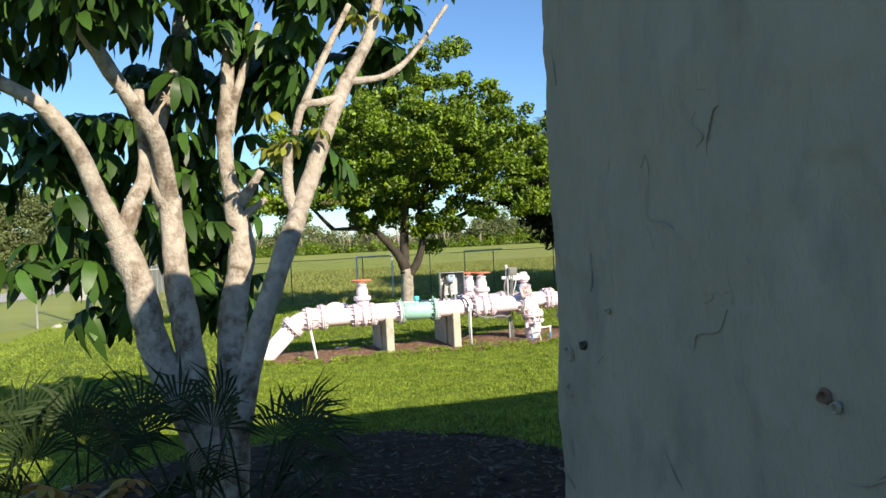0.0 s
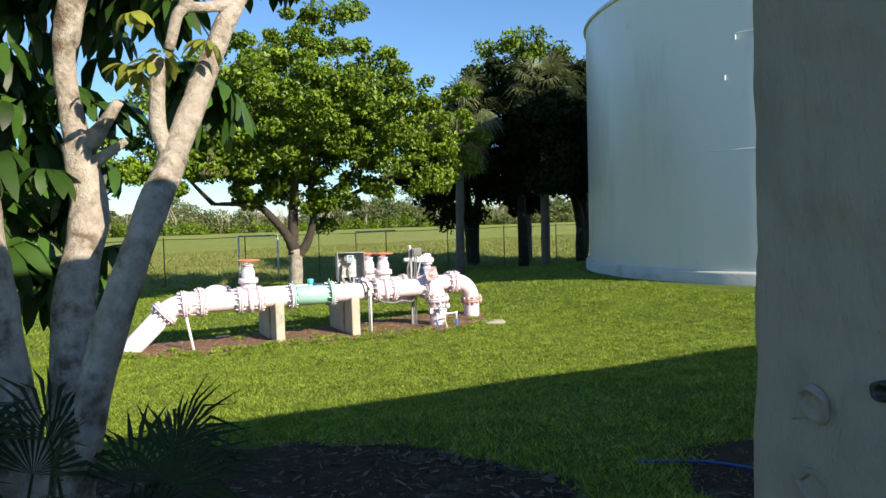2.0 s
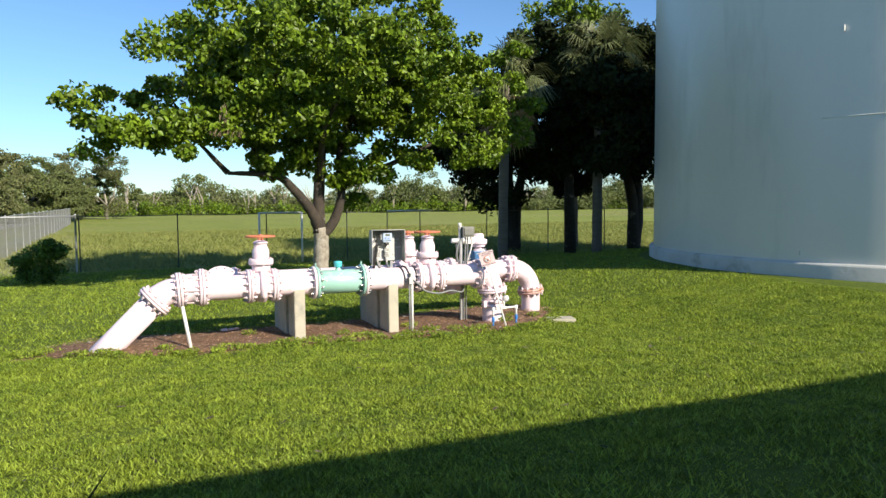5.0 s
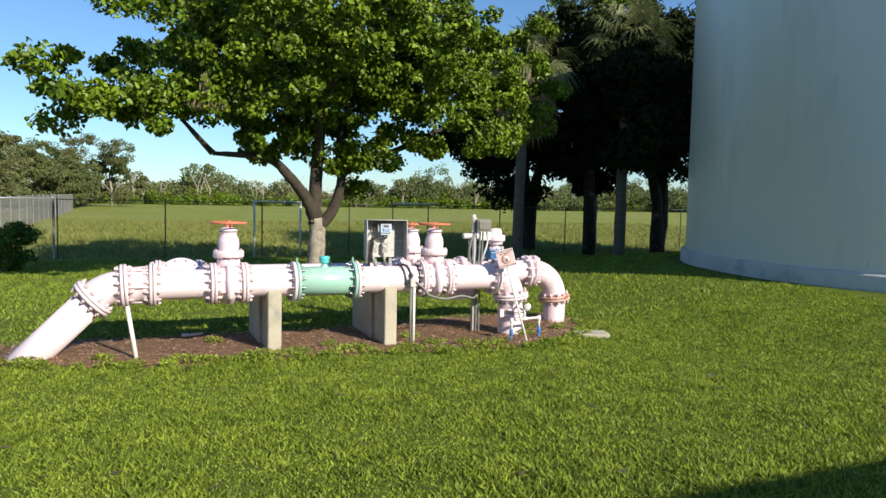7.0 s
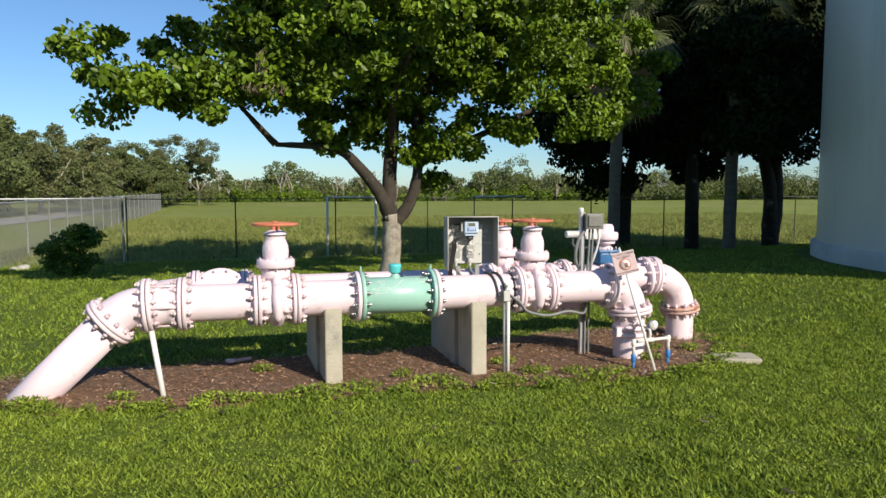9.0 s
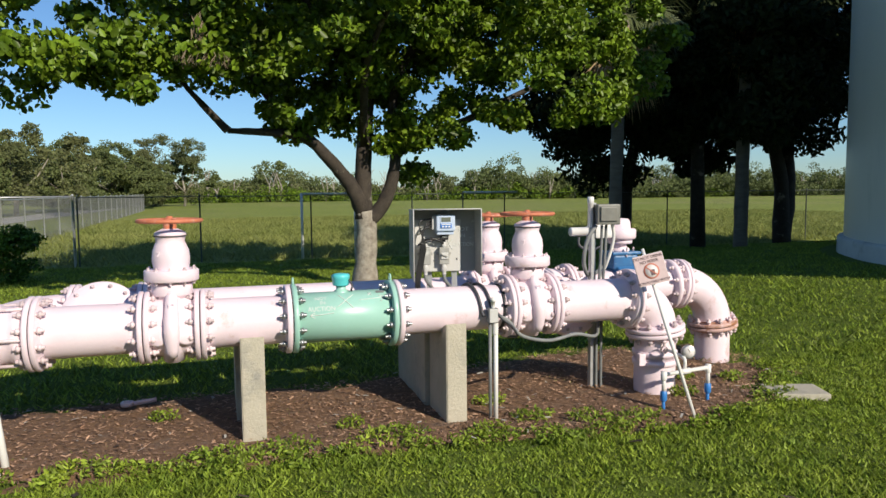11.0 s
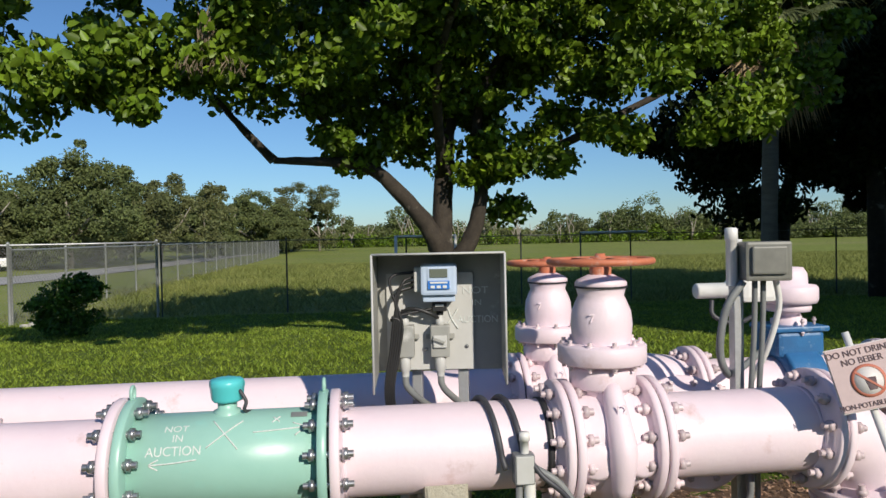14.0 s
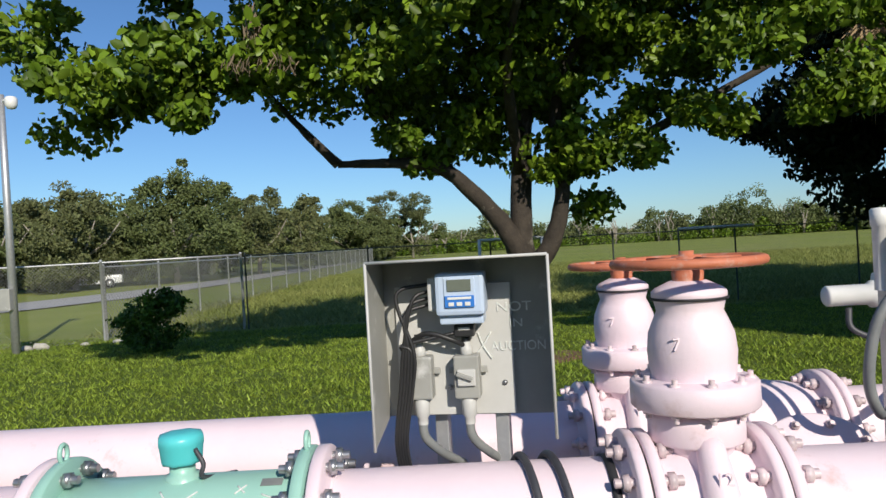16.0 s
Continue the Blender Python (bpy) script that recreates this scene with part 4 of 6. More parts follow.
MP = Matrix.Translation((6.66, YR, 0))
part("yoke", lathe([(0.09, 1.13), (0.09, 1.16), (0.06, 1.17), (0.06, 1.2), (0.11, 1.205), (0.115, 1.22), (0.115, 1.245), (0.1, 1.25)], MP, 24), PINK, bv)
part("gearbox", lathe([(0.09, 1.24), (0.14, 1.25), (0.15, 1.27), (0.15, 1.33), (0.14, 1.345), (0.1, 1.35), (0.095, 1.41), (0.075, 1.44), (0, 1.445)], MP, 28), PINK, bv)
part("motor", lathe([(0, -0.34), (0.035, -0.34), (0.041, -0.332), (0.041, -0.17), (0.054, -0.16), (0.054, -0.05)], axis_m((6.45, YR - 0.05, 1.33), (1, 0, 0)), 24), WHITEPVC, bv)
part("actuator_case", block((0.2, 0.17, 0.15), pose(6.44, YR - 0.03, 1.34), 0.03), WHITEPVC, bv)
part("indicator", lathe([(0.05, 0), (0.055, 0.01), (0.055, 0.06), (0.07, 0.065), (0.07, 0.085), (0, 0.087)], Matrix.Translation((6.4, YR - 0.03, 1.41)), 20), GREYPVC, bv)
part("cable", tube(smooth_path([(6.2, YR - 0.05, 1.28), (6.2, YR - 0.07, 1.2), (6.3, YR - 0.1, 1.16), (6.4, YR - 0.12, 1.2)], 8), 0.012, 10), CABLE, bv)

# small conduit box in front of the pipe, its two risers and the cables
cb = thing("conduit_box", (4.92, 14.6, 0), "small grey conduit box on two pipe risers", "conduit box")
part("box", block((0.075, 0.055, 0.11), pose(4.94, 14.60, 0.80), 0.006), GREYPVC, cb)
part("lid", block((0.065, 0.006, 0.1), pose(4.94, 14.571, 0.80), 0.003), GREYPLATE, cb)
part("riser", tube([(4.925, 14.61, -0.1), (4.925, 14.61, 0.75)], 0.013, 12), GREYPVC, cb)
part("riser", tube([(4.965, 14.6, -0.1), (4.965, 14.6, 0.75)], 0.017, 12), WHITEPVC, cb)
part("fitting", lathe([(0.022, 0.66), (0.022, 0.75)], Matrix.Translation((4.962, 14.6, 0)), 12), WHITEPVC, cb)
part("fitting", lathe([(0.016, 0.85), (0.016, 0.9), (0.02, 0.9), (0.02, 0.93), (0, 0.932)], Matrix.Translation((4.945, 14.6, 0)), 12), WHITEPVC, cb)
for x0, x1 in ((4.80, 4.87), (4.88, 4.95)):
    pts = [(x0 + (x1 - x0) * k / 10, YF - (R + 0.013) * math.sin(radians(-60 + 15 * k)), ZF + (R + 0.013) * math.cos(radians(-60 + 15 * k))) for k in range(11)]
    tagged(part("cable", tube(smooth_path(pts + [(x1 + 0.01, 14.62, 0.79)], 3), 0.012, 10), CABLE), "dark flexible cable bent over the pink pipe", "cable", "pipe cables")
tagged(part("cable", tube(smooth_path([(4.98, 14.59, 0.8), (5.06, 14.57, 0.75), (5.16, 14.56, 0.64), (5.4, 14.6, 0.58), (5.65, 14.66, 0.6), (5.85, 14.72, 0.56), (6.0, 14.93, 0.58), (6.06, 15.04, 0.72)], 8), 0.014, 10), GREYPVC),
       "grey flexible conduit sagging below the pink valves", "cable", "pipe cables")
tagged(part("cable", tube(smooth_path([(4.95, 14.6, 0.85), (5.0, 14.56, 0.78), (5.07, 14.55, 0.72), (5.13, 14.58, 0.64), (5.12, 14.75, 0.6)], 8), 0.01, 10), CABLE),
       "dark cable dropping beside the conduit box", "cable", "pipe cables")
for x in (5.06,):
    tagged(part("band_clamp", lathe([(R + 0.001, -0.012), (R + 0.007, -0.012), (R + 0.007, 0.012), (R + 0.001, 0.012)], axis_m((x, YF, ZF), (1, 0, 0)), 40), GASKET), "black rubber band clamp round the pipe", "clamp")

# warning sign leaning on the elbow
sg = thing("warning_sign", (6.35, 14.12, 0), "faded warning sign on a leaning white post", "sign")
SM = Matrix.Translation((6.205, 14.495, 1.1)) @ pose(0, 0, 0, -14, 0, 0) @ pose(0, 0, 0, 0, -9, -20)
part("post", tube([(6.37, 14.1, -0.05), (6.19, 14.59, 1.25)], 0.0135, 12), WHITEPVC, sg)
face = part("panel", block((0.23, 0.005, 0.23), SM @ pose(0, -0.012, 0), 0.002), SIGNPAINT, sg)
part("rim", block((0.236, 0.003, 0.236), SM @ pose(0, -0.0085, 0), 0.001), SIGNWHITE, face)
sp = lambda cx, cz: (lambda u, v, w: SM @ Vector((cx + u, -0.016 - w, cz + v)))
part("words", text_mesh("DO NOT DRINK", 0.024, sp(0, 0.092), 0.95), SIGNINK, face)
part("words", text_mesh("NO BEBER", 0.024, sp(0, 0.06), 0.95), SIGNINK, face)
part("words", text_mesh("NON-POTABLE WATER", 0.019, sp(0, -0.098), 0.92), SIGNINK, face)
part("disc", lathe([(0, 0.001), (0.058, 0.001), (0.058, 0), ], SM @ axis_m((0, -0.0165, -0.015), (0, -1, 0)), 28), SIGNWHITE, face)
part("ring", lathe([(0.05, 0.0025), (0.06, 0.0025), (0.06, 0), (0.05, 0)], SM @ axis_m((0, -0.0165, -0.015), (0, -1, 0)), 28), SIGNRED, face)
part("bar", block((0.11, 0.002, 0.008), SM @ pose(0, -0.019, -0.015, 0, 45, 0), 0), SIGNRED, face)
part("cup_symbol", lathe([(0.014, -0.03), (0.02, 0.015), (0, 0.016)], SM @ Matrix.Translation((0.006, -0.0175, -0.02)) @ Matrix.Diagonal((1, 0.05, 1, 1)), 10), SIGNINK, face)

# sampling pipes and gauge
sm = thing("sampling_pipes", (6.45, 14.4, 0), "white plastic sampling pipes with blue ends and a gauge", "sampling pipes")
for x, y, ztop in ((6.24, 14.35, 0.3), (6.70, 14.43, 0.3)):
    part("blue_leg", tube([(x, y, -0.05), (x, y, 0.16)], 0.013, 12), BLUEPVC, sm)
    part("blue_union", lathe([(0.02, 0.1), (0.026, 0.11), (0.026, 0.17), (0.018, 0.18)], Matrix.Translation((x, y, 0)), 8), BLUEPVC, sm)
    part("white_leg", tube([(x, y, 0.16), (x, y, 0.31)], 0.016, 12), WHITEPVC, sm)
    part("corner_fitting", lathe([(0.022, 0.265), (0.024, 0.27), (0.024, 0.33), (0, 0.332)], Matrix.Translation((x, y, 0)), 14), WHITEPVC, sm)
part("cross_pipe", tube([(6.24, 14.35, 0.305), (6.70, 14.43, 0.305)], 0.016, 12), WHITEPVC, sm)
part("tee", tube([(6.40, 14.378, 0.305), (6.5, 14.395, 0.305)], 0.023, 12), WHITEPVC, sm)
part("feed_pipe", tube(smooth_path([(6.45, 14.387, 0.305), (6.45, 14.39, 0.4), (6.45, 14.5, 0.42), (6.46, 14.66, 0.42)], 6), 0.014, 12), WHITEPVC, sm)
ga = part("gauge", lathe([(0.052, 0.0), (0.054, 0.004), (0.054, 0.03), (0.05, 0.034), (0, 0.034)], axis_m((6.5, 14.42, 0.45), (-0.35, -1, 0.1)), 26), STEEL, sm)
part("dial", lathe([(0, 0.0355), (0.044, 0.0355), (0.044, 0.034)], axis_m((6.5, 14.42, 0.45), (-0.35, -1, 0.1)), 26), SIGNWHITE, ga)
part("needle", block((0.003, 0.034, 0.002), axis_m((6.5, 14.42, 0.45), (-0.35, -1, 0.1)) @ pose(0.0, 0.012, 0.037, 0, 0, 30), 0), BLACK, ga)
part("stop_cock", lathe([(0.03, -0.012), (0.034, 0), (0.03, 0.012)], axis_m((6.41, 14.6, 0.43), (0, -1, 0)), 10), STEEL, sm)

slab_bm = block((0.44, 0.32, 0.06), pose(7.53, 14.4, 0.035, 0, 0, -20), 0.012)
tagged(part("concrete_slab", slab_bm, CONC), "small tan concrete slab lying in the lawn", "slab")
wr = thing("ring_wrench", (2.37, 15.74, 0.03), "pink painted ring wrench lying on mulch", "tool")
part("ring", lathe([(0.028, 0.06), (0.05, 0.06), (0.05, 0.09), (0.028, 0.09), (0.028, 0.06)], Matrix.Translation((2.3, 15.74, -0.01)), 16), PINK, wr)
part("shaft", tube([(2.35, 15.74, 0.062), (2.51, 15.78, 0.07)], 0.018, 10), PINK, wr)

# ---------- storage tank ----------
tank = thing("storage_tank", (*TANK_C, 0.35), "large white painted steel water storage tank", "storage tank")
TM = Matrix.Translation((*TANK_C, 0))
part("shell", lathe([(TANK_R, 0.3), (TANK_R, TANK_H)], TM, 180), TANK, tank)
part("roof", lathe([(TANK_R + 0.02, TANK_H), (TANK_R, TANK_H + 0.05), (3, TANK_H + 0.7), (0, TANK_H + 0.9)], TM, 120), TANK, tank)
part("rim", lathe([(TANK_R, TANK_H - 0.08), (TANK_R + 0.07, TANK_H - 0.07), (TANK_R + 0.07, TANK_H - 0.01), (TANK_R, TANK_H)], TM, 180), TANK, tank)
part("footing", lathe([(TANK_R + 0.12, -0.2), (TANK_R + 0.12, 0.66), (TANK_R + 0.1, 0.7), (TANK_R, 0.72)], TM, 180), CONC_TANK, tank)


def on_tank(a, z, r=TANK_R):
    return (TANK_C[0] + r * math.cos(radians(a)), TANK_C[1] + r * math.sin(radians(a)), z)


for z, a0, a1 in ((3.6, 196, 262), (6.3, 200, 262)):
    part("weld_seam", tube([on_tank(a0 + (a1 - a0) * k / 40, z) for k in range(41)], 0.012, 6), TANK, tank)
for a, z in ((201, 6.2), (199, 5.3), (193, 0.9), (175, 7.2)):
    part("bracket", block((0.05, 0.035, 0.12), Matrix.Translation(on_tank(a, z, TANK_R + 0.03)) @ pose(0, 0, 0, 0, 0, a), 0.01), TANK, tank)


# ---------- foliage ----------
def leaf_cloud(name, blobs, size, material, owner=None, seed=1, aspect=0.45, droop=0.0, flat=0.6):
    """Many small folded leaves in uneven clumps. blobs: rows of x, y, z, rx, ry, rz, count."""
    g = np.random.default_rng(seed)
    cs = []
    for x, y, z, rx, ry, rz, n in blobs:
        d = g.normal(size=(int(n), 3))
        d /= np.linalg.norm(d, axis=1)[:, None]
        r = g.uniform(0.12, 1.0, int(n)) ** 0.45
        cs.append(np.array([x, y, z]) + d * r[:, None] * np.array([rx, ry, rz]) * g.uniform(0.85, 1.15, (int(n), 1)))
    c = np.concatenate(cs)
    n = len(c)
    nrm = g.normal(size=(n, 3)) * np.array([1, 1, flat]) + np.array([0, -0.25, 0.55])
    nrm /= np.linalg.norm(nrm, axis=1)[:, None]
    t = np.cross(nrm, g.normal(size=(n, 3)))
    t /= np.linalg.norm(t, axis=1)[:, None]
    t[:, 2] -= droop
    t /= np.linalg.norm(t, axis=1)[:, None]
    b = np.cross(nrm, t)
    l = (size * g.uniform(0.6, 1.3, n))[:, None]
    w = l * aspect
    up, tip = nrm * w * 0.14, c + t * l * 0.5 - nrm * l * 0.08
    v = np.stack([c - t * l * 0.5, c - t * l * 0.14 + b * w * 0.42 + up, c + t * l * 0.22 + b * w * 0.46 + up, tip,
                  c + t * l * 0.22 - b * w * 0.46 + up, c - t * l * 0.14 - b * w * 0.42 + up], 1).reshape(-1, 3)
    i = np.arange(n) * 6
    f = np.concatenate([np.stack([i, i + 1, i + 2, i + 3], -1), np.stack([i, i + 3, i + 4, i + 5], -1)])
    return raw(name, v, f, material, owner)


def clumps(lobes, per, r, count, seed):
    """Splits big lobes into many small clumps near their surface."""
    g = np.random.default_rng(seed)
    out = []
    for x, y, z, R0, sq in lobes:
        for _ in range(max(3, int(per * R0 * R0))):
            d = g.normal(size=3)
            d /= np.linalg.norm(d)
            p = np.array([x, y, z]) + d * R0 * g.uniform(0.55, 1.0) * np.array([1, 1, sq])
            q = r * g.uniform(0.6, 1.3)
            out.append((*p, q * 1.15, q * 1.15, q * 0.75, int(count * g.uniform(0.6, 1.3))))
    return out


# shade tree behind the pipes
oak = thing("shade_tree", (5.65, 22.9, 0), "broad leafy shade tree with pale lichen on its trunk", "tree")
tr = smooth_path([(5.6, 22.9, -0.2), (5.62, 22.9, 0.5), (5.64, 22.9, 1.0), (5.6, 22.9, 1.35)], 5)
part("trunk", tube(tr, [0.22 - 0.003 * k if k > 3 else 0.28 - 0.018 * k for k in range(len(tr))], 16, wobble=0.15), BARK_LICHEN, oak)
for pts, r0 in (([(5.6, 22.9, 1.3), (5.36, 22.8, 1.8), (4.98, 22.7, 2.25), (4.5, 22.5, 2.66), (3.9, 22.2, 2.72), (3.2, 22.0, 2.72)], 0.165),
                ([(3.2, 22.0, 2.72), (2.85, 22.0, 3.1), (2.55, 22.0, 3.45), (2.1, 21.9, 4.0)], 0.07),
                ([(4.4, 22.5, 2.62), (3.9, 22.3, 3.3), (3.2, 22.2, 4.2), (2.2, 22.2, 4.8)], 0.1),
                ([(5.6, 22.9, 1.2), (5.6, 22.95, 2.0), (5.7, 23.0, 3.2), (5.9, 22.9, 4.6), (6.3, 22.9, 6.2), (6.6, 22.9, 7.6)], 0.18),
                ([(5.68, 22.9, 1.15), (6.02, 22.85, 1.6), (6.18, 22.8, 2.3), (6.1, 22.7, 3.2), (6.4, 22.4, 4.2), (7.4, 22.0, 5.2)], 0.15),
                ([(6.12, 22.8, 2.6), (6.6, 22.6, 2.78), (7.3, 22.5, 2.95), (8.0, 22.3, 3.3), (9.2, 22.2, 3.9), (10.2, 22.2, 4.6)], 0.1),
                ([(5.7, 23.0, 3.2), (5.0, 22.4, 4.2), (4.2, 21.6, 5.2), (3.6, 21.2, 5.8)], 0.09),
                ([(5.6, 22.9, 2.2), (5.9, 24.0, 3.5), (6.3, 25.2, 4.8)], 0.1), ([(5.6, 22.9, 2.6), (5.4, 21.4, 3.8), (5.6, 20.2, 4.6)], 0.09)):
    p = smooth_path(pts, 5)
    part("limb", tube(p, [r0 * (1 - 0.75 * k / len(p)) for k in range(len(p))], 9, wobble=0.2), BARK_SHADE, oak)
CROWN = [(1.2, 20.7, 3.96, 0.95, 0.8), (2.34, 20.5, 4.14, 1.23, 0.8), (3.5, 21.8, 5.2, 1.7, 0.75), (5.0, 21.2, 5.6, 1.9, 0.8), (6.4, 22.2, 6.4, 1.7, 0.8), (6.9, 22.9, 7.8, 1.0, 0.9),
         (5.6, 22.9, 7.2, 1.0, 0.8), (7.9, 21.8, 5.3, 1.6, 0.8), (9.3, 22.4, 5.2, 1.3, 0.85), (10.4, 22.6, 5.3, 1.1, 0.9), (10.3, 22.3, 4.0, 0.8, 0.9), (3.4, 24.4, 5.0, 1.7, 0.7),
         (6.0, 25.0, 5.6, 2.0, 0.7), (8.6, 24.8, 5.4, 1.7, 0.7), (4.4, 20.0, 4.6, 1.2, 0.7), (6.9, 19.8, 4.7, 1.3, 0.7), (5.6, 18.9, 5.2, 1.1, 0.7), (8.2, 20.4, 4.2, 0.9, 0.8),
         (1.28, 20.1, 3.36, 0.57, 0.9), (2.16, 20.0, 3.28, 0.47, 0.9), (4.4, 23.0, 3.6, 1.0, 0.6), (6.4, 23.4, 3.9, 1.1, 0.6), (7.6, 22.6, 3.5, 0.7, 0.7), (6.6, 23.3, 2.5, 0.5, 0.9),
         (4.2, 22.4, 3.1, 0.5, 0.7), (0.76, 20.7, 3.49, 0.62, 0.9), (1.72, 20.4, 3.4, 0.66, 0.9), (0.32, 20.8, 4.05, 0.57, 0.8), (2.78, 20.0, 3.96, 0.85, 0.8), (8.3, 22.3, 3.7, 0.75, 0.9),
         (9.8, 22.3, 3.8, 0.8, 0.9), (11.2, 22.5, 4.9, 0.8, 0.9), (10.9, 22.6, 6.1, 0.8, 0.8), (7.5, 22.9, 8.1, 0.85, 0.8), (6.1, 22.9, 8.2, 0.8, 0.8), (9.2, 22.6, 6.4, 1.0, 0.8),
         (4.8, 22.4, 3.7, 1.0, 0.6), (5.7, 23.2, 3.8, 1.2, 0.6), (3.3, 22.0, 3.9, 0.9, 0.7), (7.2, 22.6, 4.1, 1.1, 0.7), (4.2, 22.6, 6.6, 1.2, 0.8), (8.2, 22.6, 6.6, 1.2, 0.8),
         (2.69, 20.9, 5.25, 0.95, 0.8), (0.9, 20.2, 3.9, 0.7, 0.8), (2.2, 20.0, 3.5, 0.6, 0.8), (3.6, 20.8, 3.9, 0.9, 0.7), (4.9, 22.6, 4.6, 1.3, 0.8), (6.6, 22.4, 4.9, 1.4, 0.8), (5.6, 21.8, 4.2, 1.1, 0.7), (8.0, 22.6, 4.5, 1.0, 0.8), (5.2, 23.2, 2.9, 0.5, 0.7), (6.5, 22.6, 3.0, 0.45, 0.8)]
CROWN += [(10.6, 22.2, 3.45, 0.55, 0.9), (9.9, 21.8, 3.2, 0.45, 0.9), (11.3, 22.4, 4.2, 0.75, 0.9), (2.6, 18.7, 5.6, 0.85, 0.75), (1.7, 19.1, 5.0, 0.6, 0.75), (5.5, 22.6, 6.0, 1.9, 0.7), (4.0, 23.0, 5.4, 1.6, 0.7), (7.4, 23.0, 5.8, 1.7, 0.7), (9.0, 23.0, 5.4, 1.2, 0.8), (4.4, 22.5, 2.9, 0.45, 0.8), (6.15, 22.6, 2.65, 0.36, 0.9), (6.5, 22.4, 2.85, 0.38, 0.8), (7.9, 22.0, 2.95, 0.45, 0.8), (7.2, 22.2, 3.05, 0.5, 0.8),
          (5.2, 22.4, 3.05, 0.55, 0.8), (9.3, 21.6, 3.2, 0.42, 0.8), (4.4, 18.9, 5.8, 1.1, 0.75), (3.2, 19.6, 5.2, 0.85, 0.75)]
leaf_blobs = clumps(CROWN, 7.6, 0.33, 215, 11)
cr = leaf_cloud("crown", leaf_blobs, 0.125, LEAF_TREE, oak, 12, 0.62)
cr["label"] = "dense glossy green leaves"
leaf_cloud("dry_leaves", [(2.85, 19.6, 3.72, 0.1, 0.12, 0.3, 120), (2.75, 19.6, 3.42, 0.26, 0.2, 0.06, 50), (3.1, 19.7, 3.45, 0.2, 0.2, 0.06, 30)], 0.12, MOSS, oak, 13, 0.16, 1.6)

# umbrella tree at the building
umb = thing("umbrella_tree", (0.0, 5.9, gz(0, 5.9)), "multi-stemmed umbrella tree with pale bark and large leaflets", "tree")
STEMS = (([(-0.02, 5.9, 0.25), (-0.06, 5.9, 0.84), (-0.35, 5.95, 1.58), (-0.47, 6.0, 2.14), (-0.58, 6.0, 2.46)], 0.125, 0.10),
         ([(-0.56, 6.0, 2.44), (-0.68, 5.95, 2.73), (-0.79, 5.9, 3.06), (-0.95, 5.8, 3.34), (-1.25, 5.7, 3.55), (-1.7, 5.6, 3.8)], 0.075, 0.04),
         ([(-0.57, 6.0, 2.42), (-0.47, 6.1, 2.73), (-0.4, 6.2, 2.98), (-0.42, 6.3, 3.6)], 0.075, 0.035),
         ([(-0.02, 5.9, 0.25), (-0.05, 5.9, 0.88), (-0.14, 6.0, 1.64), (-0.21, 6.1, 2.24), (-0.23, 6.2, 2.74)], 0.115, 0.09),
         ([(-0.23, 6.2, 2.70), (-0.28, 6.1, 3.17), (-0.42, 6.0, 3.42), (-0.59, 5.9, 3.7), (-0.8, 5.8, 4.1)], 0.07, 0.05),
         ([(-0.25, 6.2, 2.68), (-0.36, 6.3, 3.12), (-0.3, 6.4, 3.4), (-0.16, 6.5, 3.87), (-0.05, 6.6, 4.5)], 0.085, 0.06),
         ([(0.08, 6.0, 0.25), (0.12, 6.0, 0.83), (0.18, 6.2, 1.75), (0.28, 6.4, 2.3), (0.24, 6.5, 2.72)], 0.12, 0.095),
         ([(0.25, 6.5, 2.68), (0.2, 6.5, 3.0), (0.2, 6.5, 3.32), (0.24, 6.5, 3.72), (0.31, 6.6, 4.5)], 0.075, 0.05),
         ([(0.25, 6.48, 2.66), (0.38, 6.45, 2.83), (0.47, 6.4, 2.97)], 0.06, 0.03),
         ([(0.3, 6.45, 2.6), (0.42, 6.42, 2.68), (0.5, 6.4, 2.74)], 0.04, 0.02),
         ([(0.22, 6.5, 3.28), (0.31, 6.5, 3.63), (0.52, 6.6, 4.24)], 0.05, 0.03),
         ([(0.14, 5.4, 0.3), (0.18, 5.4, 1.03), (0.33, 5.45, 1.67), (0.54, 5.5, 2.26), (0.69, 5.7, 2.58)], 0.082, 0.072),
         ([(0.68, 5.68, 2.55), (0.91, 6.0, 3.08), (1.15, 6.16, 3.62), (1.39, 6.25, 4.05), (1.56, 6.3, 4.6)], 0.07, 0.046),
         ([(0.68, 5.7, 2.56), (0.63, 5.78, 2.77), (0.65, 5.8, 3.11)], 0.05, 0.038),
         ([(1.1, 6.12, 3.52), (0.94, 6.05, 3.47), (0.79, 6.0, 3.42), (0.72, 6.0, 3.2)], 0.034, 0.03),
         ([(0.80, 6.02, 3.42), (0.96, 6.1, 3.78), (1.23, 6.2, 4.3)], 0.034, 0.024),
         ([(1.2, 6.18, 3.66), (1.53, 6.2, 3.73), (1.8, 6.3, 3.96), (2.14, 6.4, 4.4)], 0.032, 0.018))
for pts, r0, r1 in STEMS:
    p = smooth_path(pts, 6)
    part("stem", tube(p, [r0 + (r1 - r0) * k / (len(p) - 1) for k in range(len(p))], 14, wobble=0.22), BARK_PALE, umb)


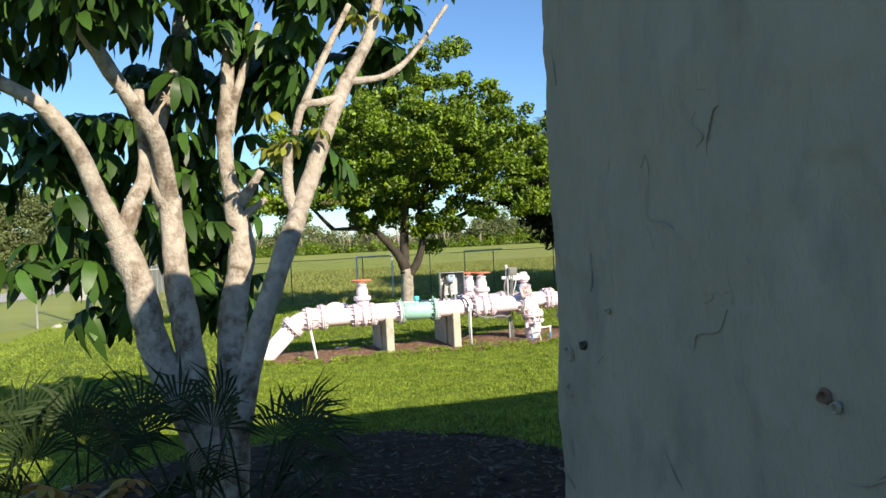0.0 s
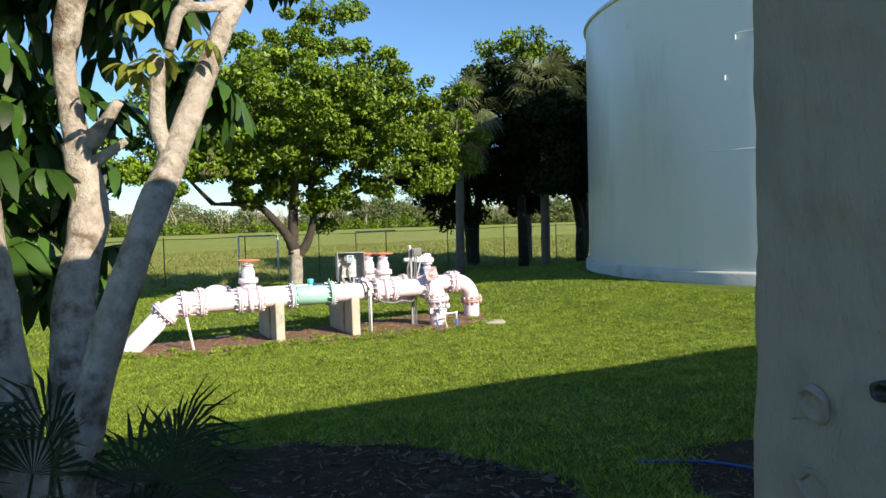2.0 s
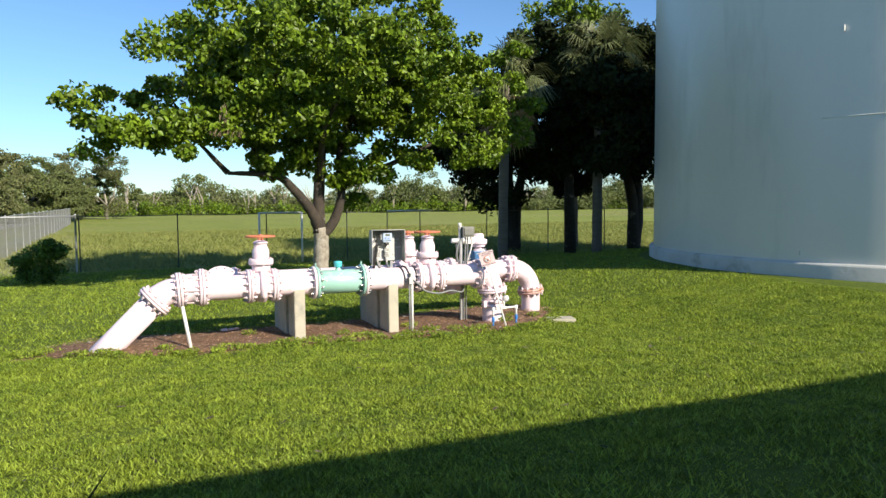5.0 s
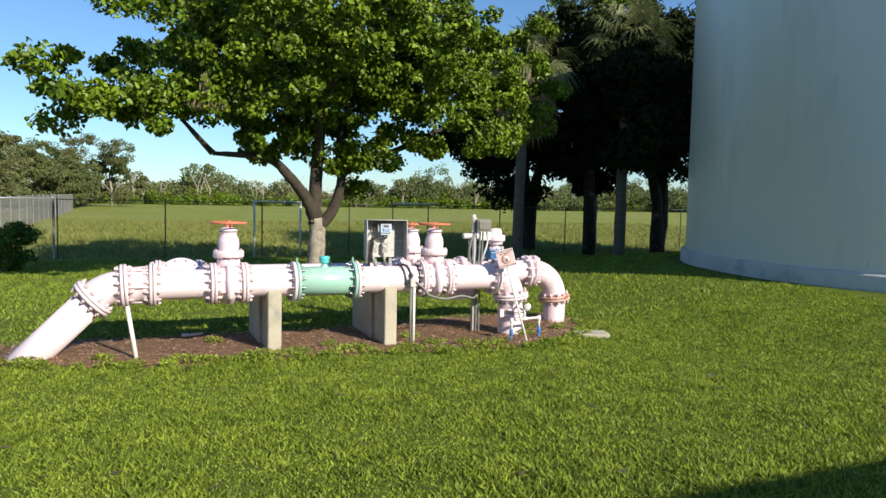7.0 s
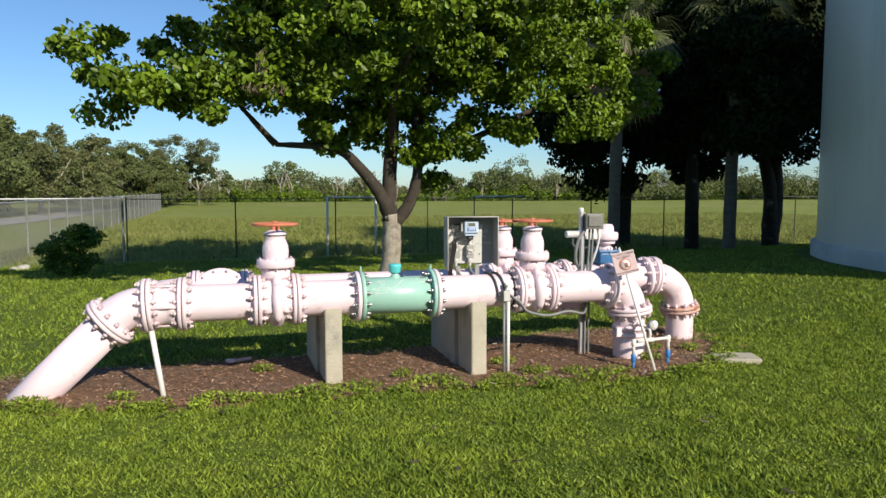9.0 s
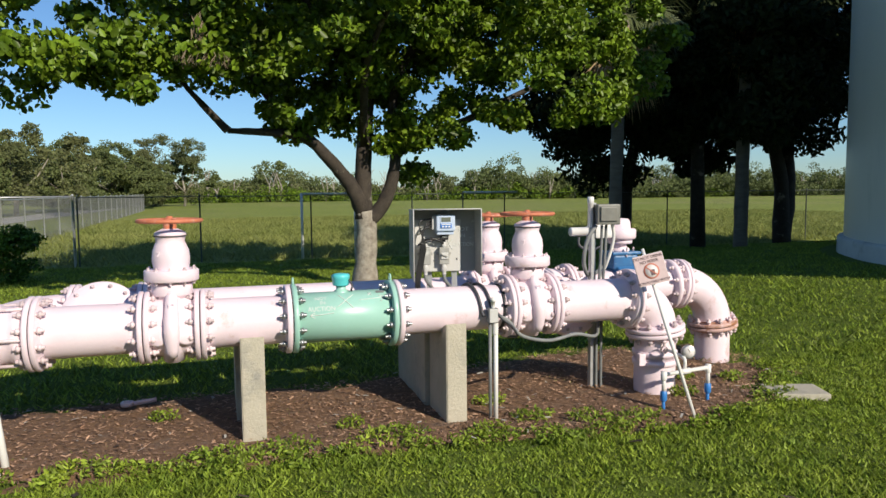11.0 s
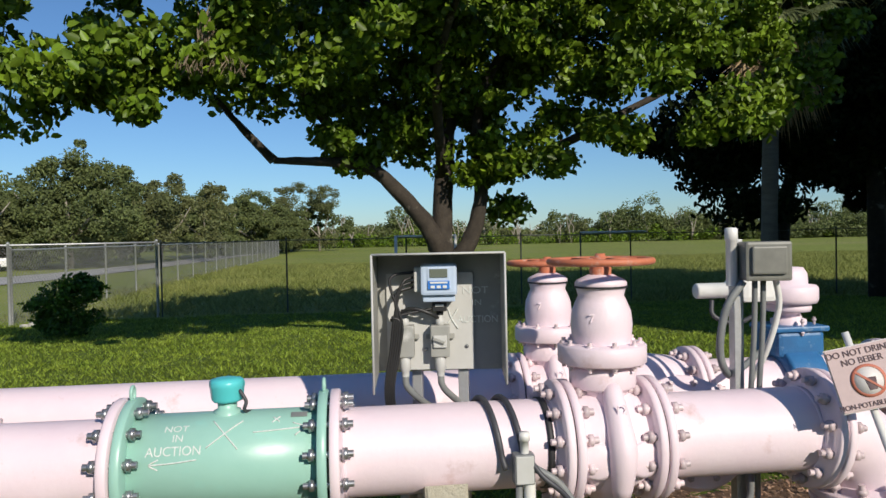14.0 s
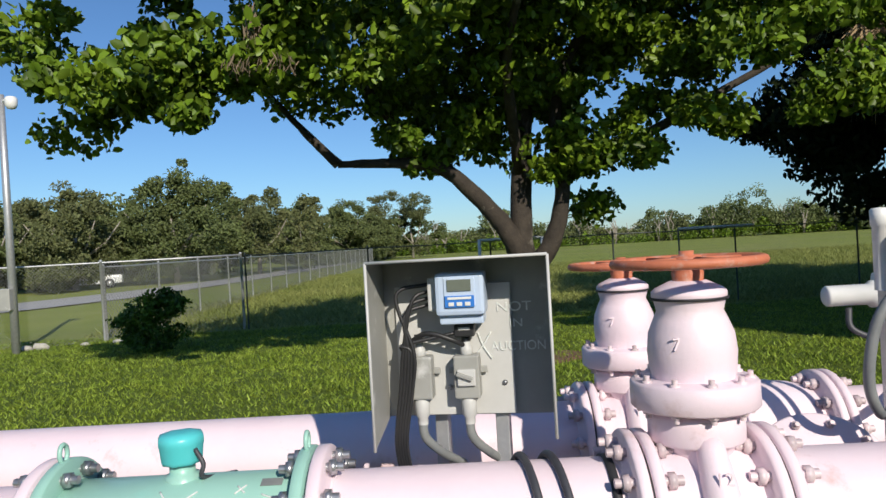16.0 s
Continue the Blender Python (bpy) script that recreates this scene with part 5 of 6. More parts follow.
def umbrella_leaves(name, hubs, owner, material, seed, length=0.24):
    """Whorls of drooping leaflets on a short stalk."""
    g = np.random.default_rng(seed)
    v, f = [], []
    for hx, hy, hz, n, spread in hubs:
        tilt = Euler((g.uniform(-0.5, 0.5), g.uniform(-0.5, 0.5), 0)).to_matrix()
        for k in range(n):
            a = 2 * math.pi * k / n + g.uniform(-0.15, 0.15)
            l = length * g.uniform(0.75, 1.2)
            w = l * g.uniform(0.17, 0.22)
            out, side = Vector((math.cos(a), math.sin(a), 0)), Vector((-math.sin(a), math.cos(a), 0))
            dr = spread * g.uniform(0.7, 1.3)
            base = len(v)
            for s, ww, dz in ((0.12, 0.02, 0.0), (0.4, 0.75, -0.05), (0.7, 1.0, -0.28), (1.0, 0.65, -0.62), (1.14, 0.05, -0.82)):
                c = out * l * s * (1 - 0.3 * dr * s) + Vector((0, 0, dz * l * dr))
                for e, zz in ((-1, 0.12), (0, 0.0), (1, 0.12)):
                    v.append(tuple(Vector((hx, hy, hz)) + tilt @ (c + side * w * ww * e + Vector((0, 0, zz * w * ww)))))
            for r in range(4):
                for q in range(2):
                    i = base + r * 3 + q
                    f.append((i, i + 1, i + 4, i + 3))
    return raw(name, v, f, material, owner, smooth=True)


g = np.random.default_rng(21)
hubs = []
for cx, cy, cz, sx, sy, sz, n in ((-1.2, 6.2, 4.15, 0.8, 0.8, 0.6, 36), (-0.2, 6.4, 4.5, 0.9, 0.7, 0.5, 46), (0.7, 6.5, 4.6, 0.7, 0.6, 0.45, 34), (1.5, 6.5, 4.7, 0.5, 0.5, 0.35, 18),
                                  (-1.7, 6.6, 3.4, 0.5, 0.6, 0.4, 12), (-1.0, 7.3, 3.1, 0.5, 0.5, 0.5, 30), (-0.4, 7.4, 3.6, 0.8, 0.5, 0.5, 34), (0.3, 7.4, 4.0, 0.7, 0.5, 0.4, 26),
                                  (-1.0, 6.4, 2.45, 0.3, 0.35, 0.35, 12), (-0.75, 6.6, 2.0, 0.25, 0.3, 0.25, 8), (0.05, 6.9, 2.5, 0.35, 0.35, 0.35, 22), (0.1, 6.6, 2.0, 0.3, 0.25, 0.2, 12),
                                  (0.95, 6.6, 3.15, 0.25, 0.25, 0.2, 10), (0.65, 6.7, 3.9, 0.3, 0.3, 0.3, 14), (-0.7, 5.2, 4.2, 0.7, 0.4, 0.3, 18), (1.55, 6.6, 4.15, 0.3, 0.3, 0.2, 8),
                                  (-0.3, 7.0, 2.9, 0.5, 0.3, 0.4, 24)):
    for _ in range(int(n * 1.1)):
        hubs.append((cx + g.normal() * sx * 0.6, cy + g.normal() * sy * 0.6, cz + g.normal() * sz * 0.6, int(g.integers(8, 12)), g.uniform(0.7, 1.5)))
umbrella_leaves("leaves", hubs, umb, LEAF_UMB, 22)
umbrella_leaves("young_leaves", [(0.62 + g.normal() * 0.12, 5.85 + g.normal() * 0.1, 3.12 + g.normal() * 0.08, 9, 0.8) for _ in range(7)]
                + [(1.5, 6.2, 4.25, 8, 0.8), (1.3, 6.2, 4.2, 8, 0.8)], umb, LEAF_YELLOW, 23, 0.13)


def fan_leaf(v, f, base, tip_dir, up, length, n, spread, g, stiff=0.15):
    """A fan of narrow blades round the tip of a stalk."""
    d, u = Vector(tip_dir).normalized(), Vector(up).normalized()
    s = d.cross(u).normalized()
    u = s.cross(d)
    root = len(v)
    v.append(tuple(base))
    for k in range(n):
        a = radians(-spread / 2 + spread * k / (n - 1)) + g.uniform(-0.03, 0.03)
        out = d * math.cos(a) + s * math.sin(a)
        sd = (out.cross(u)).normalized()
        l = length * g.uniform(0.85, 1.08) * (1 - 0.25 * abs(a) / 2)
        w = length * 0.024
        i = len(v)
        b = Vector(base)
        p = b + out * l * 0.5 + u * l * 0.03
        q = b + out * l - Vector((0, 0, l * stiff * g.uniform(0.4, 1.8)))
        v += [tuple(p + sd * w), tuple(p - u * w * 0.6), tuple(p - sd * w), tuple(q)]
        f += [(root, i, i + 1), (root, i + 1, i + 2), (i, i + 3, i + 1), (i + 1, i + 3, i + 2)]


def palmetto(x, y, fans, label, seed):
    g = np.random.default_rng(seed)
    z0 = gz(x, y)
    t = thing("palmetto", (x, y, z0), label, "palm shrub", "palmettos")
    for az, el, reach, length in fans:
        v, f, stalk = [], [], bmesh.new()
        d = Vector((math.cos(radians(az)) * math.cos(radians(el)), math.sin(radians(az)) * math.cos(radians(el)), math.sin(radians(el))))
        tip = Vector((x, y, z0 + 0.1)) + d * reach
        tube([(x, y, z0), Vector((x, y, z0 + 0.1)) + d * reach * 0.5 + Vector((0, 0, 0.03)), tip], [0.012, 0.009, 0.006], 6, stalk)
        fan_leaf(v, f, tip, d + Vector((0, 0, -0.15)), Vector((0, 0, 1)) + d * 0.3 + Vector((g.uniform(-0.5, 0.5), g.uniform(-0.6, 0.1), 0)), length, 17, 165, g, 0.26)
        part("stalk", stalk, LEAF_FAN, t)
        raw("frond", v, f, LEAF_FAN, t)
    return t


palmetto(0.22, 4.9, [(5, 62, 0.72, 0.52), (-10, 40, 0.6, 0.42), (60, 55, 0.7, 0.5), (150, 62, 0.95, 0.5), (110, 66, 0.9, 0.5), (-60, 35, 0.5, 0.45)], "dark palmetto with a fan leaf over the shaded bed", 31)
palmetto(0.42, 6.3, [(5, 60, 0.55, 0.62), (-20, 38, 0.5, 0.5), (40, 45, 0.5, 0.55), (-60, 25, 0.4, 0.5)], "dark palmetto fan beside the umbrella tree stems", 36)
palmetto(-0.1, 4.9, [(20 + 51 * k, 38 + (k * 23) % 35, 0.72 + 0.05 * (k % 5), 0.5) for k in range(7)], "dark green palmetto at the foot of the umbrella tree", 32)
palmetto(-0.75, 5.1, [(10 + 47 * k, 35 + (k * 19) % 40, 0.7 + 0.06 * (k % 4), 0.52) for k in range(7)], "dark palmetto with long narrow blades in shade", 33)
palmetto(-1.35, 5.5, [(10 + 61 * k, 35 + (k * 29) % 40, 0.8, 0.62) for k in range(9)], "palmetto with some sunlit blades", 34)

cro = thing("croton_bush", (-0.62, 3.95, gz(-0.62, 3.95)), "low croton bush with yellow and red leaves", "bush")
part("stems", tube([(-0.62, 3.95, gz(-0.62, 3.95) - 0.05), (-0.62, 3.95, 1.2)], 0.015, 8), BARK_SHADE, cro)
umbrella_leaves("leaves", [(-0.68 + g.normal() * 0.16, 3.95 + g.normal() * 0.14, 1.18 + g.normal() * 0.1, 8, 0.5) for _ in range(16)], cro, LEAF_CROTON, 35, 0.13)
tagged(part("garden_hose", tube(smooth_path([(3.9, 5.9, gz(3.9, 5.9) + 0.02), (4.3, 5.6, gz(4.3, 5.6) + 0.02), (4.5, 5.1, gz(4.5, 5.1) + 0.02), (4.6, 4.6, gz(4.6, 4.6) + 0.02), (4.9, 4.0, gz(4.9, 4) + 0.02)], 8), 0.012, 8), HOSE),
       "blue garden hose lying on bare soil", "hose")


# palms and grove beside the tank, grove leaves coloured dark for its shade
def palm(x, y, h, r, label, seed, nf=26, dead=14):
    g = np.random.default_rng(seed)
    t = thing("sabal_palm", (x, y, gz(x, y)), label, "palm", "sabal palms")
    lean = g.uniform(-0.25, 0.25)
    p = smooth_path([(x, y, -0.2), (x + lean * 0.3, y, h * 0.5), (x + lean, y, h)], 8)
    part("trunk", tube(p, [r * (1.15 - 0.25 * k / len(p)) for k in range(len(p))], 14, wobble=0.12), PALMBARK, t)
    for name, m, n, lo, hi, ln in (("fronds", LEAF_PALM, nf, -25, 75, 1.0), ("dead_fronds", LEAF_DEAD, dead, -88, -62, 1.15)):
        v, f = [], []
        for k in range(n):
            az, el = g.uniform(0, 2 * math.pi), radians(g.uniform(lo, hi))
            d = Vector((math.cos(az) * math.cos(el), math.sin(az) * math.cos(el), math.sin(el)))
            tip = Vector((x + lean, y, h)) + d * g.uniform(0.7, 1.1) * ln
            b0 = Vector((x + lean, y, h))
            i = len(v)
            sd = d.cross(Vector((0, 0, 1))).normalized() * 0.015
            v += [tuple(b0 + sd), tuple(b0 - sd), tuple(tip - sd), tuple(tip + sd)]
            f += [(i, i + 1, i + 2), (i, i + 2, i + 3)]
            fan_leaf(v, f, tip, d + Vector((0, 0, -0.25)), Vector((0, 0, 1)) + Vector((g.normal() * 0.4, g.normal() * 0.4, 0)), 0.95 * ln, 22, 210, g, 0.35)
        raw(name, v, f, m, t)
    return t


palm(12.95, 26.4, 6.2, 0.155, "sabal palm with dead brown fronds under its crown", 41, 26, 30)
palm(16.77, 26.18, 7.2, 0.165, "sabal palm beside the tank with grey green fronds", 42, 34)
palm(19.2, 31.3, 6.4, 0.18, "sabal palm in the tank's shade", 43)
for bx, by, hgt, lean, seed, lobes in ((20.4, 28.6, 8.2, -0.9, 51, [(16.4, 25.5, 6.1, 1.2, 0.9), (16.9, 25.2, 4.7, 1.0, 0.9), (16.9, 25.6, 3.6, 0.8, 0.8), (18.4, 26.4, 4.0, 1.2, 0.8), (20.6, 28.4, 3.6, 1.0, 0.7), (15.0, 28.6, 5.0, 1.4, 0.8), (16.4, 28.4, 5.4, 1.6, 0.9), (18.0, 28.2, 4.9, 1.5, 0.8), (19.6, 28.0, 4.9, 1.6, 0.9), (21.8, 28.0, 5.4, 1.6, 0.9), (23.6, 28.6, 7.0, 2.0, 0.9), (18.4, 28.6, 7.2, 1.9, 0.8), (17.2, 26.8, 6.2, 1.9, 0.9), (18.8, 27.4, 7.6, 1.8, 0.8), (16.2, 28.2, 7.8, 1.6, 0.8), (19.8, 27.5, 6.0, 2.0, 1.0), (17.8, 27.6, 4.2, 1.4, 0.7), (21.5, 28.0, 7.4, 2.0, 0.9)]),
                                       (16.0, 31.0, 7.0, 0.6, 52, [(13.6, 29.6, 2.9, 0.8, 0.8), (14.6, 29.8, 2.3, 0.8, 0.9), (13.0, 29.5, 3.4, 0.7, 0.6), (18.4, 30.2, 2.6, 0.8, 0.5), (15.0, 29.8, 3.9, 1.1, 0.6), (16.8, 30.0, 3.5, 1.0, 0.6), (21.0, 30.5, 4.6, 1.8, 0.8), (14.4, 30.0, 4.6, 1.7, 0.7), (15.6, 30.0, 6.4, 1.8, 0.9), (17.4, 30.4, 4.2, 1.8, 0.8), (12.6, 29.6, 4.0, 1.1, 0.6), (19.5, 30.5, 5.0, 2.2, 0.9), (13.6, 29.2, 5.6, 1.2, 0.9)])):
    t = thing("grove_tree", (bx, by, gz(bx, by)), "dense tree with leaves darkened for the tank's shade", "tree", "grove trees")
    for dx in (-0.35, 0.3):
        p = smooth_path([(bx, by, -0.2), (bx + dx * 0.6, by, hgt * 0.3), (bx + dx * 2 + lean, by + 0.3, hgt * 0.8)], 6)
        part("trunk", tube(p, [0.3 * (1 - 0.7 * k / len(p)) for k in range(len(p))], 12, wobble=0.15), BARK_SHADE, t)
    leaf_cloud("crown", clumps(lobes, 11, 0.55, 190, seed), 0.23, LEAF_SHADE, t, seed + 1, 0.4, 0.3)
t = thing("grove_tree", (17.5, 29.0, gz(17.5, 29)), "tall green tree rising above the palms", "tree", "grove trees")
part("trunk", tube([(17.5, 29, -0.2), (17.4, 29, 4), (17.2, 29, 8)], [0.25, 0.18, 0.08], 12, wobble=0.1), BARK_SHADE, t)
leaf_cloud("crown", clumps([(17.0, 28.8, 8.9, 1.5, 0.8), (18.6, 28.8, 8.6, 1.4, 0.8), (15.8, 28.6, 8.0, 1.2, 0.8), (20.0, 28.8, 8.4, 1.2, 0.8), (17.8, 28.8, 9.8, 0.8, 1.0)], 9, 0.45, 130, 55), 0.17, LEAF_TREE, t, 56, 0.5)

bush = thing("round_bush", (-1.15, 26.3, gz(-1.15, 26.3)), "rounded dark green bush near the fence", "bush")
part("stems", tube([(-1.15, 26.3, -0.2), (-1.15, 26.3, 0.5)], [0.04, 0.02], 8), BARK_SHADE, bush)
leaf_cloud("leaves", clumps([(-1.15, 26.3, 0.45, 0.55, 0.95), (-0.95, 26.2, 0.75, 0.45, 0.8), (-1.5, 26.3, 0.35, 0.45, 0.8)], 70, 0.2, 120, 57), 0.085, LEAF_BUSH, bush, 58, 0.5)

# small leafy weeds in the mulch
weeds = []
for x, y, r in ((3.4, 14.35, 0.25), (4.1, 14.4, 0.3), (3.9, 14.7, 0.12), (5.2, 14.5, 0.18), (5.6, 14.35, 0.2), (2.6, 15.3, 0.12), (5.05, 14.95, 0.15), (6.6, 14.6, 0.14), (5.9, 14.2, 0.25), (2.2, 14.4, 0.22), (4.8, 14.3, 0.16), (6.9, 15.0, 0.1), (3.0, 14.35, 0.2), (7.3, 14.9, 0.14), (1.4, 14.6, 0.14)):
    weeds.append((x, y, gz(x, y) + 0.07, r, r * 0.6, 0.05, int(900 * r)))
wg = np.random.default_rng(63)
for (xa, ya), (xb, yb) in zip(PIPE_BED[:10], PIPE_BED[1:11]):
    for _ in range(7):
        q, r = wg.uniform(), wg.uniform(0.08, 0.22)
        x, y = xa + (xb - xa) * q + wg.normal() * 0.08, ya + (yb - ya) * q + wg.normal() * 0.07
        weeds.append((x, y, gz(x, y) + 0.045, r, r * 0.5, 0.045, int(700 * r)))
tagged(leaf_cloud("weeds", weeds, 0.038, BLADE, None, 61, 0.4), "patches of green weeds in the mulch", "weeds", kind="stuff")


# ---------- fences ----------
def chain_fence(a, b, h, spacing, post_m, wire_m, label, pr=0.03, rail=True, mesh=0.075, wire=0.0028, first=True):
    a, b = Vector((*a, 0)), Vector((*b, 0))
    n = max(1, round((b - a).length / spacing))
    u = (b - a).normalized()
    t = thing("chain_link_fence", (a.x, a.y, gz(a.x, a.y)), label, "fence", "chain link fences")
    for k in range(0 if first else 1, n + 1):
        p = a.lerp(b, k / n)
        z = gz(p.x, p.y)
        part("post", lathe([(pr, z - 0.1), (pr, z + h + 0.02), (pr * 1.2, z + h + 0.025), (pr * 0.8, z + h + 0.06), (0, z + h + 0.07)], Matrix.Translation((p.x, p.y, 0)), 10), post_m, t)
    if rail:
        pts = [a.lerp(b, k / (2 * n)) for k in range(2 * n + 1)]
        part("top_rail", tube([(p.x, p.y, gz(p.x, p.y) + h - (0.02 if k % 2 else 0)) for k, p in enumerate(pts)], pr * 0.6, 8), post_m, t)
    L = (b - a).length
    s = np.arange(-h, L, mesh)
    v, f = [], []
    nrm = Vector((-u.y, u.x, 0)) * wire
    for sgn in (0, 1):
        for q in s:
            q0, q1, z0, z1 = q, q + h, 0.0, h
            if q0 < 0:
                z0, q0 = -q0, 0.0
            if q1 > L:
                z1, q1 = h - (q1 - L), L
            if z1 - z0 < 0.05:
                continue
            pa, pb = a + u * (L - q0 if sgn else q0), a + u * (L - q1 if sgn else q1)
            ga_, gb_ = gz(pa.x, pa.y), gz(pb.x, pb.y)
            A, B = Vector((pa.x, pa.y, ga_ + z0)), Vector((pb.x, pb.y, gb_ + z1))
            w = Vector((0, 0, wire))
            i = len(v)
            v += [tuple(A + w), tuple(A - w), tuple(B - w), tuple(B + w), tuple(A + nrm), tuple(B + nrm), tuple(A - nrm), tuple(B - nrm)]
            f += [(i, i + 1, i + 2, i + 3), (i + 4, i + 5, i + 7, i + 6)]
    raw("wire_mesh", v, f, wire_m, t)
    return t


chain_fence((-0.45, 29.9), (38, 30.9), 1.78, 2.95, FENCEDARK, FENCEDARK, "dark coated chain link fence before the meadow", 0.021, wire=0.0018)
chain_fence((-12, 25.6), (-0.55, 29.9), 1.8, 2.9, GALV, FENCEWIRE, "galvanised chain link fence beside the road", 0.034)
chain_fence((-3.4, 28.9), (-4.8, 92), 1.7, 3.2, GALV, FENCEWIRE, "long galvanised fence running along the road", 0.03, mesh=0.15, wire=0.004)
gp = thing("field_gate", (5.2, 29.95, gz(5.2, 29.95)), "pale steel gate frame standing at the fence", "gate")
for x in (5.2, 6.7):
    part("upright", tube([(x, 29.95, -0.2), (x, 29.95, 1.68)], 0.038, 10), WHITEPVC, gp)
part("top_bar", tube([(5.2, 29.95, 1.66), (6.7, 29.95, 1.66)], 0.025, 10), WHITEPVC, gp)
rl = thing("pale_rail", (9.0, 29.9, gz(9, 29.9)), "pale new rail section on the dark fence", "rail")
part("rail", tube([(10.0, 30.12, 1.66), (11.8, 30.17, 1.66)], 0.03, 10), WHITEPVC, rl)
part("upright", tube([(10.0, 30.12, -0.2), (10.0, 30.12, 1.68)], 0.02, 10), FENCEDARK, rl)

lp = thing("camera_pole", (-4.5, 27.3, gz(-4.5, 27.3)), "grey steel pole with a white dome camera", "pole")
part("pole", tube([(-4.5, 27.3, -0.3), (-4.5, 27.3, 3.0), (-4.5, 27.3, 5.2)], [0.085, 0.075, 0.065], 14), GALV, lp)
part("arm", tube([(-4.5, 27.3, 5.05), (-4.25, 27.2, 5.1)], 0.03, 10), WHITEPVC, lp)
part("dome_camera", lathe([(0, -0.14), (0.08, -0.12), (0.115, -0.05), (0.12, 0.0), (0.12, 0.08), (0.09, 0.12), (0, 0.13)], Matrix.Translation((-4.23, 27.2, 5.0)), 20), WHITEPVC, lp)
part("control_box", block((0.4, 0.2, 0.45), pose(-4.65, 27.2, 1.0), 0.02), GREYBOX, lp)
for x, y, r in ((-2.75, 28.5, 0.12), (-2.95, 28.45, 0.08), (-4.35, 27.9, 0.13), (-4.6, 27.8, 0.1), (-3.6, 28.3, 0.07), (-5.2, 27.6, 0.1), (-5.6, 27.4, 0.12)):
    bm = bmesh.new()
    bmesh.ops.create_icosphere(bm, subdivisions=2, radius=r)
    for v in bm.verts:
        v.co = Vector((v.co.x * 1.3, v.co.y, v.co.z * 0.7)) * (1 + 0.4 * noise.noise(v.co * 9 + Vector((x, y, 0))))
        v.co += Vector((x, y, gz(x, y) + r * 0.35))
    tagged(part("rock", bm, ROCK), "pale rough rock at the fence foot", "rock", "fence rocks")


# ---------- distance ----------
def far_tree(x, y, h, w, material, seed, leaf=0.27):
    z = gz(x, y)
    g = np.random.default_rng(seed)
    t = thing("far_tree", (x, y, z), "olive green roadside tree beyond the fence", "tree", "roadside trees")
    part("trunk", tube([(x, y, z - 0.2), (x + 0.1, y, z + h * 0.25), (x + 0.2 * g.normal(), y, z + h * 0.6)], [0.22, 0.17, 0.08], 9, wobble=0.2), BARK_LICHEN, t)
    for k in range(4):
        a = 1.6 * k + g.uniform(0, 1)
        part("limb", tube([(x + 0.1, y, z + h * 0.25), (x + w * 0.3 * math.cos(a), y + w * 0.3 * math.sin(a), z + h * 0.45), (x + w * 0.45 * math.cos(a), y + w * 0.45 * math.sin(a), z + h * 0.65)], [0.11, 0.07, 0.03], 7, wobble=0.2), BARK_LICHEN, t)
    lobes = [(x + g.normal() * w * 0.3, y + g.normal() * w * 0.3, z + h * g.uniform(0.16, 0.78), w * g.uniform(0.13, 0.24), 1.0) for _ in range(15)]
    lobes += [(x + g.normal() * w * 0.14, y, z + h * g.uniform(0.7, 0.95), w * g.uniform(0.07, 0.12), 1.4) for _ in range(5)]
    leaf_cloud("crown", clumps(lobes, 7, w * 0.085, 130, seed), leaf, material, t, seed + 1, 0.45)


for i, (x, y, h, w) in enumerate(((-16.5, 66, 8.6, 8), (-22, 62, 7.2, 7), (-27, 60, 6.8, 7), (-33, 62, 7.5, 8), (-13, 76, 7.5, 7), (-11.5, 88, 7.0, 7), (-9.5, 104, 8.0, 8), (-6.0, 118, 9.4, 9.5),
                                  (-13.5, 98, 6.5, 7), (-19.5, 74, 6.0, 6), (-38, 58, 6.5, 8), (-1.8, 116, 7.6, 5), (-25, 72, 7, 8), (-31, 72, 7.5, 8))):
    far_tree(x, y, h, w, (LEAF_FAR, LEAF_GREY, LEAF_FAR)[i % 3], 100 + i * 3)


def wood_edge(name, x0, x1, y, depth, h, n, material, seed, label, leaf):
    g = np.random.default_rng(seed)
    blobs = []
    for _ in range(n):
        x, yy = g.uniform(x0, x1), y + g.uniform(0, depth)
        hh = h * g.uniform(0.45, 1.0) * (1 + 0.3 * math.sin(x * 0.13) + 0.25 * math.sin(x * 0.41 + 2))
        r = g.uniform(0.9, 1.9)
        blobs.append((x, yy, hh * g.uniform(0.25, 0.95) - 0.2, r, r, r * 0.75, 90))
    return tagged(leaf_cloud(name, blobs, leaf, material, None, seed + 1, 0.55), label, "woods", kind="stuff")


